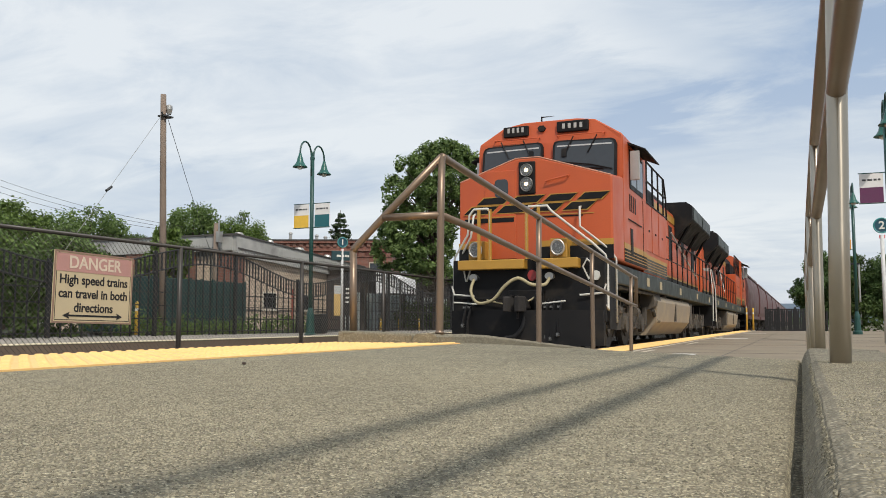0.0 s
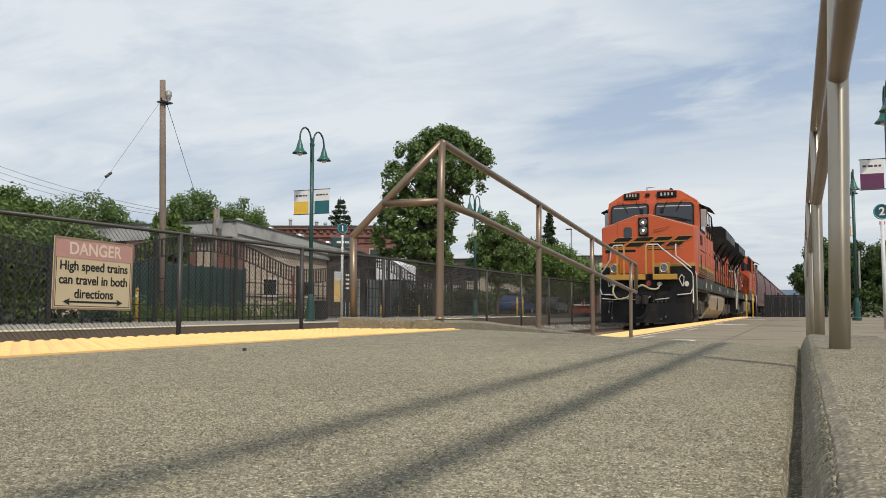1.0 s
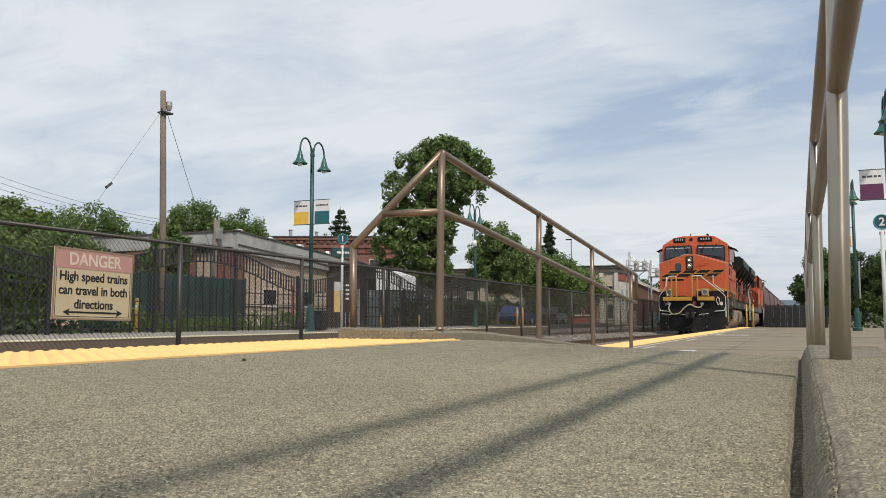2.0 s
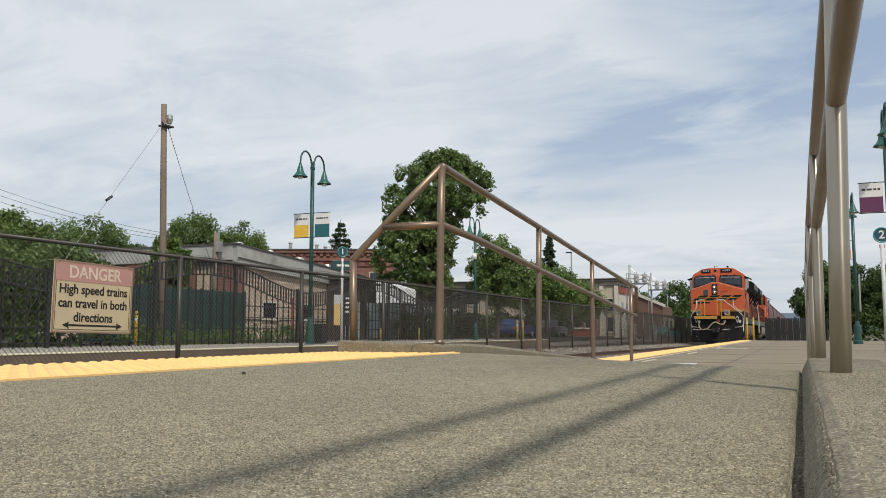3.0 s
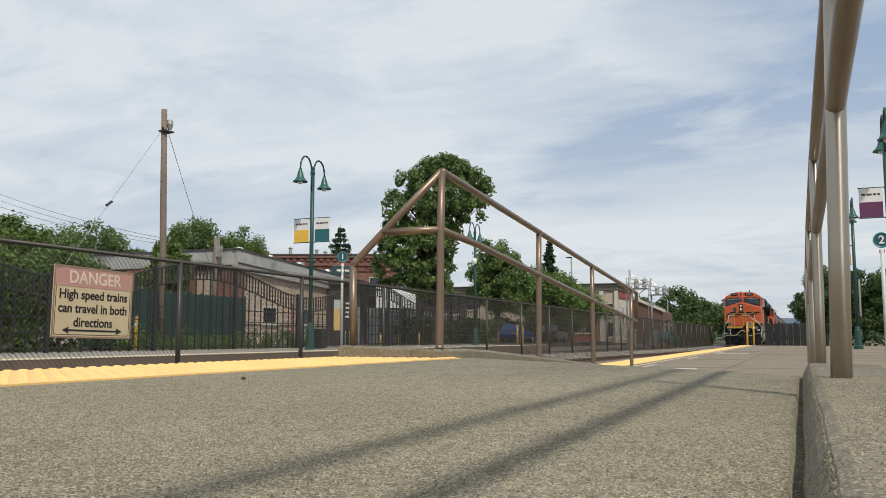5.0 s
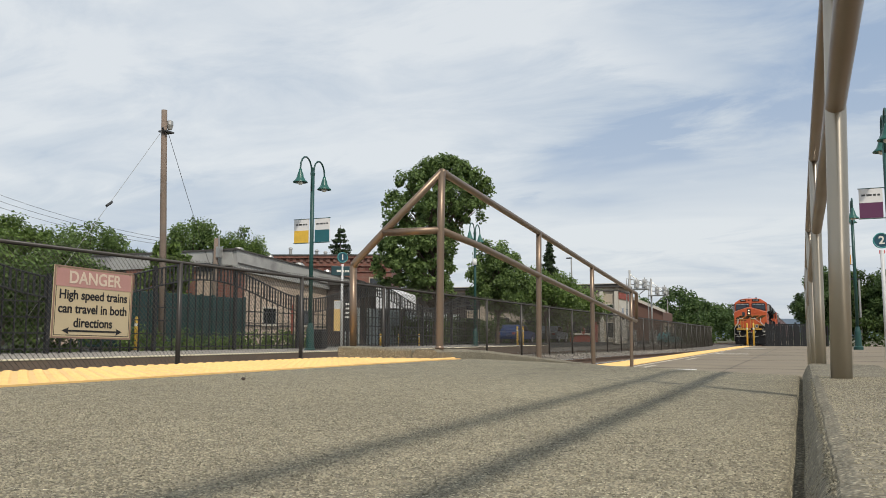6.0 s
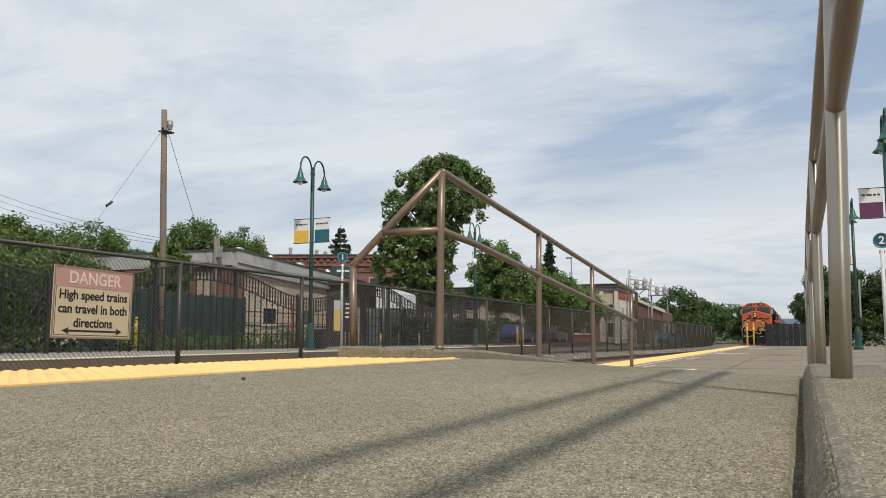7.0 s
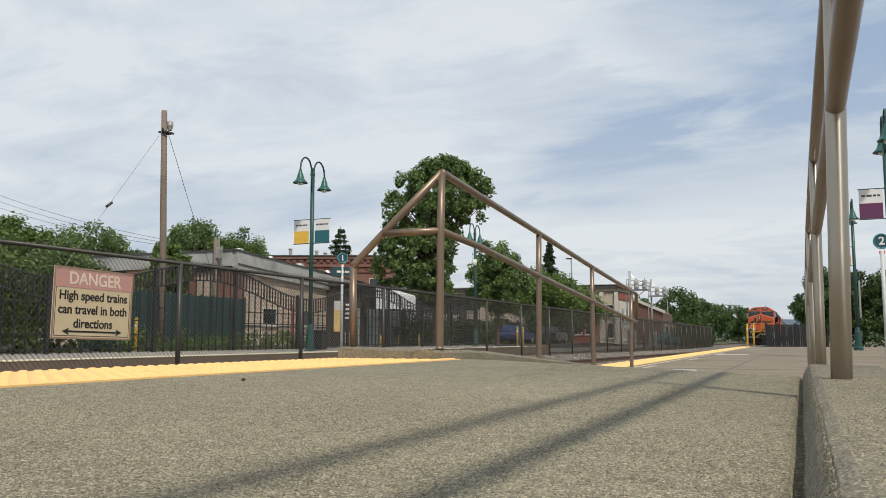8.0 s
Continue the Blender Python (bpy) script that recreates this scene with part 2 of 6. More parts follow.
def tube(bm, pts, r, seg=8, r2=None):
    """A round bar through the points, with mitred bends."""
    pts = [Vector(p) for p in pts]
    n = len(pts)
    rings = []
    up = None
    for i, p in enumerate(pts):
        a = (p - pts[i - 1]).normalized() if i else (pts[1] - p).normalized()
        b = (pts[i + 1] - p).normalized() if i < n - 1 else a
        t = (a + b)
        t = t.normalized() if t.length > 1e-6 else a
        if up is None:
            up = Vector((0, 0, 1)) if abs(t.z) < 0.9 else Vector((1, 0, 0))
        s = t.cross(up).normalized()
        w = s.cross(t).normalized()
        up = w
        k = 1 / max(0.35, a.dot(t))
        rad = r if r2 is None else r + (r2 - r) * i / (n - 1)
        rings.append([bm.verts.new(p + (s * math.cos(q) + w * math.sin(q) * 1.0) * rad * (1 if i in (0, n - 1) else (1 + (k - 1) * 0.5)))
                      for q in (2 * math.pi * j / seg for j in range(seg))])
    for r0, r1 in zip(rings, rings[1:]):
        for j in range(seg):
            bm.faces.new((r0[j], r0[(j + 1) % seg], r1[(j + 1) % seg], r1[j]))
    bm.faces.new(rings[0][::-1])
    bm.faces.new(rings[-1])
    return bm


def T(*paths, r=0.02, seg=8):
    bm = bmesh.new()
    for p in paths:
        tube(bm, p, r, seg)
    return bm


def prism(bm, poly, axis, a, b):
    """A polygon of (u, v) swept along an axis: 'x' takes (y, z), 'y' takes (x, z), 'z' takes (x, y)."""
    def at(u, v, w):
        return {"x": (w, u, v), "y": (u, w, v), "z": (u, v, w)}[axis]
    v0 = [bm.verts.new(at(u, v, a)) for u, v in poly]
    v1 = [bm.verts.new(at(u, v, b)) for u, v in poly]
    n = len(poly)
    for i in range(n):
        bm.faces.new((v0[i], v0[(i + 1) % n], v1[(i + 1) % n], v1[i]))
    bm.faces.new(v0[::-1])
    bm.faces.new(v1)
    return bm


def P(poly, axis, a, b, bev=0.0):
    bm = prism(bmesh.new(), poly, axis, a, b)
    if bev:
        bmesh.ops.bevel(bm, geom=list(bm.edges), offset=bev, segments=2, affect="EDGES", profile=0.5)
    return bm


def lathe(bm, prof, cx=0.0, cy=0.0, seg=16):
    """Turn a profile of (radius, z) about an upright axis."""
    rings = [[bm.verts.new((cx + r * math.cos(2 * math.pi * j / seg), cy + r * math.sin(2 * math.pi * j / seg), z)) for j in range(seg)] for r, z in prof]
    for r0, r1 in zip(rings, rings[1:]):
        for j in range(seg):
            bm.faces.new((r0[j], r0[(j + 1) % seg], r1[(j + 1) % seg], r1[j]))
    bm.faces.new(rings[0][::-1])
    bm.faces.new(rings[-1])
    return bm


def lettering(name, text, size, material, parent, m, label="", align="CENTER", bold=0.0):
    cu = bpy.data.curves.new(name, "FONT")
    cu.body, cu.size, cu.align_x, cu.align_y, cu.extrude, cu.offset = text, size, align, "CENTER", 0.0015, bold
    tmp = bpy.data.objects.new("tmp_text", cu)
    scene.collection.objects.link(tmp)
    me = bpy.data.meshes.new_from_object(tmp.evaluated_get(bpy.context.evaluated_depsgraph_get()))
    bpy.data.objects.remove(tmp)
    me.materials.clear()
    me.materials.append(material)
    ob = new(name, me)
    ob.parent = parent
    ob.matrix_basis = m
    if label:
        ob["label"] = label
    return ob

# ---- ground, tracks, platforms ----
TRACK_A, TRACK_B, RAIL_Z = -4.84, -10.5, -0.06
FENCE_X = -7.75


def grade(y):
    """The tracks dip a little beyond the near end of the platform."""
    t = min(max((y - 15) / 47, 0.0), 1.0)
    return -0.22 * t * t * (3 - 2 * t)


PROFILE = [-40, 15, 20, 25, 30, 35, 40, 45, 50, 55, 62, 420]


def along(poly):
    """A section of (x, z) swept along the tracks, following their grade."""
    bm = bmesh.new()
    rings = [[bm.verts.new((x, y, z + grade(y))) for x, z in poly] for y in PROFILE]
    n = len(poly)
    for r0, r1 in zip(rings, rings[1:]):
        for i in range(n):
            bm.faces.new((r0[i], r0[(i + 1) % n], r1[(i + 1) % n], r1[i]))
    bm.faces.new(rings[0][::-1])
    bm.faces.new(rings[-1])
    return bm


# the ballast is heaped up between the two tracks, where the fence stands
BED = ((-12.2, -0.23), (-9.25, -0.22), (-8.7, -0.05), (-6.7, -0.05), (-6.15, -0.22), (-3.3, -0.23))


def bed(x):
    return float(np.interp(x, [p[0] for p in BED], [p[1] for p in BED]))


def build_ground():
    bm = bmesh.new()
    bmesh.ops.create_grid(bm, x_segments=40, y_segments=40, size=3000)
    tagged(part("ground", bm, EARTH, m=pose(0, 0, -0.66)), "bare earth and grass reaching the horizon", "ground", kind="structure")
    bm = along([(-14.0, -0.9)] + list(BED) + [(-2.6, -0.9)])
    tagged(part("ballast_bed", bm, BALLAST), "grey crushed stone ballast under two tracks", "ballast", kind="structure")
    # loose stones along the near track
    rnd = random.Random(4)
    vs, fs = [], []
    for i in range(17000):
        y = 4 + 56 * rnd.random() ** 1.3
        x = rnd.uniform(-9.2, -3.4)
        s = rnd.uniform(0.02, 0.05)
        k = len(vs)
        q = rnd.uniform(0, 3)
        for a in range(4):
            vs.append((x + s * math.cos(q + a * 1.57) * rnd.uniform(0.7, 1.3), y + s * math.sin(q + a * 1.57), bed(x) - .004 + grade(y) + rnd.uniform(0, 0.01)))
        vs.append((x + rnd.uniform(-.3, .3) * s, y, bed(x) + grade(y) + s * rnd.uniform(0.6, 1.1)))
        fs += [(k, k + 1, k + 4), (k + 1, k + 2, k + 4), (k + 2, k + 3, k + 4), (k + 3, k, k + 4)]
    me = bpy.data.meshes.new("ballast_stones")
    me.from_pydata(vs, [], fs)
    me.materials.append(STONE)
    tagged(new("ballast_stones", me), "loose grey ballast stones between the rails", "ballast", kind="stuff")


def build_track(cx):
    tr = thing("railway_track", "steel rails on weathered concrete sleepers in ballast", "railway track", "tracks", m=pose(cx, 0, RAIL_Z))
    for s in (-1, 1):
        x = s * 0.755
        prof = [(x - .07, -.17), (x + .07, -.17), (x + .07, -.155), (x + .012, -.13), (x + .012, -.05), (x + .035, -.04), (x + .035, -.006),
                (x - .035, -.006), (x - .035, -.04), (x - .012, -.05), (x - .012, -.13), (x - .07, -.155)]
        rail = part("rail", along(prof), RAILSTEEL, tr)
        part("rail_head", along(((x - .034, -.006), (x + .034, -.006), (x + .034, 0), (x - .034, 0))), RAILTOP, rail, "polished running surface")
    me = mesh_of("sleeper", B((-1.3, 1.3, -.12, .12, -.24, -.145), bev=0.01), TIE)
    for i in range(130):
        piece("sleeper", me, tr, pose(0, -6 + 0.62 * i, grade(-6 + 0.62 * i) + random.uniform(-.006, .006), 0, 0, random.uniform(-.6, .6)))
    bm = bmesh.new()
    for i in range(420):
        y = -6 + 0.62 * (130 + i)
        prism(bm, ((-1.3, y - .12), (1.3, y - .12), (1.3, y + .12), (-1.3, y + .12)), "z", -.24 + grade(y), -.145 + grade(y))
    ob = part("far_sleepers", bm, TIE, tr)
    ob["kind"] = "stuff"


def zp(x):
    return 0.345 - 0.012 * x


def crest(x):
    return 2.9 + max(0.0, -x) / 1.8 * 1.35


def deck(x, y):
    c, end, a = crest(x), 11.2, 0.12
    t = (y - c) / (end - c)
    if t <= 0:
        return zp(x)
    s = t * t / (2 * a) if t < a else t - a / 2
    return max(0.003, zp(x) * (1 - s / (1 - a / 2)))


WORNLINE = mat("worn_line", (0.50, 0.44, 0.34), 0.85, var=0.3, scale=4)


def build_platform():
    # raised boarding platform and its ramp, one continuous surface
    bm = bmesh.new()
    xs = [-1.79 + 1.772 * i / 18 for i in range(19)]
    ys = [-6 + i * 0.5 for i in range(14)] + [1.0 + 0.2 * i for i in range(1, 53)]
    # a shallow groove added along the kerb to darken the kerb's contact shadow
    cols = [(x, 0.0) for x in xs] + [(-0.013, -0.016), (0.013, -0.018)]
    grid = [[bm.verts.new((x, y, deck(min(x, 0), y) + dz)) for x, dz in cols] for y in ys]
    for r0, r1 in zip(grid, grid[1:]):
        for j in range(len(cols) - 1):
            bm.faces.new((r0[j], r0[j + 1], r1[j + 1], r1[j]))
    ob = part("raised_platform", bm, PAVING, smooth=True)
    tagged(ob, "raised boarding platform and ramp of exposed-aggregate concrete", "platform", kind="structure")
    z = zp(-1.8)
    ob = part("platform_side", B((-2.5, -1.79, -6, 4.30, -0.66, z - 0.012)), KERB)
    tagged(ob, "concrete side of the raised platform", "platform", kind="structure")
    # yellow tactile edge of the raised platform, tile by tile with domes
    edge = thing("tactile_edge", "yellow tactile warning strip along the raised platform edge", "tactile paving", kind="structure")
    me = mesh_of("tactile_tile", tile_mesh(0.70, 0.60, 0.012), YELLOW)
    for i in range(16):
        y = -5.3 + 0.602 * i
        piece("tactile_tile", me, edge, pose(-2.42, y, z - 0.008))
    low = thing("low_platform", "long grey concrete station platform", "platform", kind="structure")
    part("slab", B((-3.37, -1.95, 4.55, 54, -0.66, 0.0), (-1.95, 0.25, 11.2, 54, -0.66, -0.001), (0.25, 9.0, -8, 54, -0.66, -0.002)), LOWPAVE, low)
    for y in (13.2, 27.0, 41.0):
        bm2 = B((-2.45, -1.5, y, y + 0.42, 0.0015, 0.004))
        part("marking", bm2, LINE, low, "worn white boarding mark")
    for x, y0, y1 in ((-2.66, 12.3, 52), (-2.45, 13.6, 15.4), (-2.40, 19.5, 21.6), (-2.45, 27.4, 29.4)):
        part("marking", B((x, x + .075, y0, y1, 0.0015, 0.004)), WORNLINE, low, "worn white line")
    dark = mat("joint", (0.12, 0.105, 0.085), 0.9)
    for y in (14.2, 19.5, 25, 31, 38):
        part("joint", B((-2.5, 9, y, y + 0.014, 0.001, 0.0032)), dark, low)
    part("joint", B((-1.085, -1.073, 11.3, 54, 0.001, 0.0036)), dark, low)
    me2 = mesh_of("tactile_tile", tile_mesh(0.61, 0.60, 0.012), YELLOW)
    edge2 = thing("tactile_edge", "yellow tactile warning strip along the low platform edge", "tactile paving", kind="structure")
    for i in range(79):
        piece("tactile_tile", me2, edge2, pose(-3.36, 5.2 + 0.61 * i, 0.002))


def kerb_wobble(y):
    return 0.003 * noise.noise((y * 3, -0.003, 0)) + 0.0012 * noise.noise((y * 23, -0.003, 4))


def kerb_rise(x, y):
    return 0.004 * noise.noise((y * 6, x * 9, 3)) + 0.0022 * noise.noise((y * 31, x * 40, 7))


def pebbles(name, label, base, up, r, rnd):
    """Many small five-sided stones: feet round each base point, tips along the surface's upward direction."""
    n = len(base)
    up = np.array(up, float)
    side = np.cross(up, (0.0, 1.0, 0.0))
    side /= np.linalg.norm(side)
    fore = np.cross(up, side)
    q0 = rnd.uniform(0, 6.283, n)
    rings = []
    for j in range(5):
        e = (r * rnd.uniform(.7, 1.3, n))[:, None]
        q = (q0 + j * 1.2566)[:, None]
        rings.append(base + e * (np.cos(q) * side + np.sin(q) * fore) - .0006 * up)
    rings.append(base + (r * rnd.uniform(.35, .75, n))[:, None] * up + (r * .3)[:, None] * (np.cos(q0)[:, None] * side + np.sin(q0)[:, None] * fore))
    vs = np.stack(rings, 1).reshape(-1, 3)
    k = np.arange(n) * 6
    fs = np.stack([np.stack([k + j, k + (j + 1) % 5, k + 5], 1) for j in range(5)], 1).reshape(-1, 3)
    me = bpy.data.meshes.new(name)
    me.from_pydata(vs.tolist(), [], fs.tolist())
    me.materials.append(mat("aggregate_pebble", (0.25, 0.221, 0.155), 0.85, var=0.22, scale=3, fine=90, spread=1.0, per="island", spec=0.3))
    tagged(new(name, me), label, "paving", kind="stuff")


def build_aggregate():
    """Small stones standing out of the worn cement of the raised platform and its kerb."""
    rnd = np.random.default_rng(12)
    spots = []
    for y0, y1, gap in ((0.42, 1.2, .0040), (1.2, 2.7, .0050)):
        n = int((y1 - y0) * 1.70 / gap ** 2)
        xs, ys = rnd.uniform(-1.70, -.022, n), rnd.uniform(y0, y1, n)
        keep = (xs > -1.26 * ys - .06) & (rnd.random(n) > (ys - 1.5) / 1.2)
        spots += [(x, y, deck(x, y)) for x, y in zip(xs[keep].tolist(), ys[keep].tolist())]
    base = np.array(spots)
    pebbles("aggregate_pebbles", "fine grey and tan pebbles set in the platform concrete", base, (0, 0, 1), .0020 * rnd.uniform(.5, 1.35, len(base)), rnd)
    spots = []
    for x, y in zip(rnd.uniform(.032, .222, 22000).tolist(), rnd.uniform(.4, 2.2, 22000).tolist()):
        k = (x - .030) / .195
        spots.append((x, y, deck(0, y) + KERB_UP + kerb_rise(.030, y) * (1 - k) + kerb_rise(.225, y) * k))
    base = np.array(spots)
    face = []
    for t, y in zip(rnd.uniform(.03, 1.0, 7000).tolist(), rnd.uniform(.5, 2.2, 7000).tolist()):
        face.append((-.003 + .0195 * t + kerb_wobble(y), y, deck(0, y) + KERB_UP * .9 * t))
    face = np.array(face)
    pebbles("kerb_pebbles", "fine grey pebbles set in the kerb face", face, (-.94, 0, .34), .0017 * rnd.uniform(.55, 1.25, len(face)), rnd)
    pebbles("kerb_pebbles", "fine grey pebbles set in the kerb", base, (0, 0, 1), .0017 * rnd.uniform(.55, 1.25, len(base)), rnd)


KERB_UP = 0.045


def tile_mesh(w, d, h):
    bm = B((0, w, 0, d - 0.004, 0, h))
    n = 10
    for i in range(n):
        for j in range(n):
            x, y = (i + .5) * w / n, (j + .5) * d / n
            r, k = 0.018, 6
            low_ = [bm.verts.new((x + r * math.cos(a * 1.0472), y + r * math.sin(a * 1.0472), h)) for a in range(k)]
            top = [bm.verts.new((x + r * .6 * math.cos(a * 1.0472), y + r * .6 * math.sin(a * 1.0472), h + 0.005)) for a in range(k)]
            for a in range(k):
                bm.faces.new((low_[a], low_[(a + 1) % k], top[(a + 1) % k], top[a]))
            bm.faces.new(top)
    return bm


def kerb_strip(x0, x1, up, y0, y1, name, label, n=60):
    """A kerb that follows the deck."""
    prof = [(x0 - 0.004, -0.3), (x0, 0.0), (x0 + 0.012, up * 0.62), (x0 + 0.022, up * .92), (x0 + 0.033, up), (x1 - 0.02, up), (x1, up - 0.015), (x1 + 0.003, -0.9)]
    bm = bmesh.new()
    rings = []
    ys = [y0 + (y1 - y0) * i / n for i in range(n + 1)]
    if y0 < 0:
        ys = sorted([y for y in ys if not 0.2 < y < 4.2] + [0.2 + 0.02 * i for i in range(201)])
    for y in ys:
        xx = min(max((x0 + x1) / 2, -1.79), 0.0)
        z = deck(xx, y)
        wob = kerb_wobble(y)
        rings.append([bm.verts.new((x + wob, y, max(-0.66, z + dz + (kerb_rise(x, y) if dz > 0 else 0)))) for x, dz in prof])
    for r0, r1 in zip(rings, rings[1:]):
        for j in range(len(prof) - 1):
            bm.faces.new((r0[j], r0[j + 1], r1[j + 1], r1[j]))
    bm.faces.new(rings[0])
    bm.faces.new(rings[-1][::-1])
    tagged(part(name, bm, KERB, smooth=False), label, "kerb", kind="structure")


def build_handrails():
    R, H, M = 0.0225, 0.96, 0.625
    # ramp rail on the track side: foot, middle and top of each post
    X, r = -1.80, 0.0205
    rows = (((X, 4.225, .425), (X + .004, 4.230, 1.066), (X + .010, 4.232, 1.390)), ((X, 6.10, .315), (X, 6.12, .948), (X, 6.134, 1.272)),
            ((X, 7.883, .221), (X, 7.876, .830), (X, 7.889, 1.152)), ((X, 9.80, .12), (X, 9.835, .694), (X, 9.877, 1.025)))
    hr = thing("handrail", "bronze-painted tubular steel handrail along the ramp", "handrail", "ramp handrails")
    for foot, mid, top in rows:
        part("post", T([(foot[0], foot[1], foot[2] - .06), foot, mid, top], r=r, seg=14), RAILBRONZE, hr, smooth=True)
    part("post", T([(-2.315, 4.2, .40), (-2.32, 4.2, .885)], r=r, seg=14), RAILBRONZE, hr, "short end post", smooth=True)
    part("end_rail", T([(-2.321, 4.2, .872), (-2.31, 4.203, .902), (-2.12, 4.215, 1.085), rows[0][2]], r=r, seg=14), RAILBRONZE, hr, "slanting end rail", smooth=True)
    part("mid_rail", T([(-2.135, 4.21, 1.066), rows[0][1]], r=r, seg=14), RAILBRONZE, hr, smooth=True)
    bend = Vector(rows[0][2]).lerp(Vector(rows[1][2]), .04)
    part("top_rail", T([rows[0][2], bend] + [q[2] for q in rows[1:]] + [(X, 10.19, 1.010), (X, 10.205, .99), (X, 10.17, .69)], r=r, seg=14), RAILBRONZE, hr, smooth=True)
    sag = Vector(rows[0][1]).lerp(Vector(rows[1][1]), .3) + Vector((0, 0, .012))
    part("mid_rail", T([rows[0][1], sag] + [q[1] for q in rows[1:]] + [(X, 10.17, .680)], r=r, seg=14), RAILBRONZE, hr, smooth=True)
    for foot, mid, top in rows:
        part("weld", lathe(bmesh.new(), ((r + .001, 0), (r + .006, .004), (r + .006, .008), (r + .001, .016)), foot[0], foot[1], 14), RAILBRONZE, hr, m=pose(0, 0, foot[2] - .004))
    # ramp rail on the far side of the deck
    base2 = lambda y: deck(0.0, y) + 0.035
    side = lambda y: 0.0765 - 0.0012 * max(0.0, y - 2.08)
    lean = lambda y: 0.024 * max(0.0, 1 - abs(y - 2.08) / 3.4)
    hr = thing("handrail", "bare steel tubular handrail set in a kerb", "handrail", "ramp handrails")
    at = lambda y, h: (side(y) + lean(y) * h, y, base2(y) + h)
    for y in (-1.9, 2.08, 4.2, 6.24, 8.28, 10.3):
        part("post", T([at(y, -.03), at(y, .3), at(y, M), at(y, H)], r=R, seg=18), POLISHED, hr, smooth=True)
    yy = [-1.9, 1.0, 2.16, 3.0, 4.2, 6.24, 8.28, 10.3]
    part("top_rail", T([at(y, H) for y in yy], r=R, seg=18), RAILBRONZE, hr, smooth=True)
    part("mid_rail", T([at(y, M) for y in yy], r=R, seg=18), RAILBRONZE, hr, smooth=True)


def build_fence():
    X, z0, z1 = FENCE_X, -0.32, 1.50
    fe = thing("chain_link_fence", "black chain-link fence standing between the two tracks", "fence")
    y0, y1 = 3.0, 82.0
    me = mesh_of("post", T([(0, 0, -0.1), (0, 0, z1 - z0)], r=0.034, seg=8), FENCEPOST, True)
    y = 9.20 - 3.05 * 2
    k = 0
    while y < 82.3:
        piece("post", me, fe, pose(X, y, z0))
        y += 3.05
        k += 1
    part("top_rail", T([(X, 2.5, z1), (X, y1, z1)], r=0.024, seg=8), FENCEPOST, fe, smooth=True)
    part("bottom_wire", T([(X, 2.5, z0 + .06), (X, y1, z0 + .06)], r=0.008, seg=4), FENCEPOST, fe)
    vs, fs = [], []

    def wire(a, b, r):
        k = len(vs)
        for p in (a, b):
            for q in range(3):
                vs.append((p[0] + r * math.cos(q * 2.094), p[1] + r * math.sin(q * 2.094) * .7, p[2] + r * math.sin(q * 2.094) * .7))
        for q in range(3):
            fs.append((k + q, k + (q + 1) % 3, k + 3 + (q + 1) % 3, k + 3 + q))
    h = z1 - z0 + 0.03
    n = int((y1 - y0) / 0.0715)
    for i in range(n):
        y = y0 + i * 0.0715
        wire((X - .003, y, z0 + .03), (X - .003, y + h, z0 + .03 + h), 0.0036)
        wire((X + .003, y + h, z0 + .03), (X + .003, y, z0 + .03 + h), 0.0036)
    me = bpy.data.meshes.new("wire_mesh")
    me.from_pydata(vs, [], fs)
    me.materials.append(MESHWIRE)
    ob = new("wire_mesh", me)
    ob.parent = fe
    tagged(ob, "woven diamond wire", kind="stuff")


def build_danger_sign():
    face = mat("sign_face", (0.58, 0.465, 0.285), 0.5, var=0.08, scale=4)
    red = mat("sign_red", (0.50, 0.26, 0.22), 0.5, var=0.10, scale=5)
    ink = mat("sign_ink", (0.012, 0.011, 0.011), 0.6)
    pale = mat("sign_pale", (0.68, 0.55, 0.42), 0.5)
    rim = mat("sign_rim", (0.30, 0.19, 0.13), 0.5, var=0.2)
    # local x along the sign, z up, face towards -y
    sg = thing("danger_sign", "faded rectangular danger sign wired to the chain-link fence", "sign", m=pose(FENCE_X + 0.035, 7.665, 0.882, 0, 1.1, 90))
    w, h = 0.61, 0.413
    part("panel", B((-w, w, 0, .012, -h, h), bev=0.002), face, sg)
    for x0, x1, a, b in ((-w, w, h - .02, h), (-w, w, -h, -h + .02), (-w, -w + .02, -h + .02, h - .02), (w - .02, w, -h + .02, h - .02)):
        part("rim", B((x0, x1, -.006, -.0005, a, b)), rim, sg)
    for x0, x1, c0, c1 in ((-w + .035, w - .035, -h + .035, -h + .041), (-w + .035, -w + .041, -h + .041, h - .03), (w - .041, w - .035, -h + .041, h - .03)):
        part("border_line", B((x0, x1, -.003, -.0005, c0, c1)), ink, sg)
    part("header", B((-w + .03, w - .03, -.004, -.0005, h - .235, h - .03)), red, sg, "faded red header")
    rot = pose(0, 0, 0, 90)
    lettering("lettering", "DANGER", 0.20, pale, sg, pose(0, -.0055, h - .132) @ rot, "pale capitals", bold=.004)
    for i, s in enumerate(("High speed trains", "can travel in both", "directions")):
        lettering("lettering", s, 0.150, ink, sg, pose(0, -.002, 0.085 - 0.160 * i) @ rot, "dark words", bold=.003)
    ar = bmesh.new()
    prism(ar, ((-.46, -.325), (-.36, -.285), (-.375, -.315), (.375, -.315), (.36, -.285), (.46, -.325), (.36, -.365), (.375, -.335), (-.375, -.335), (-.36, -.365)), "y", -.004, -.0005)
    part("arrow", ar, ink, sg, "double-headed arrow")
    for x in (-.55, .55):
        part("bolt", B((x - .008, x + .008, -.01, 0, h - .03, h - .014)), rim, sg)


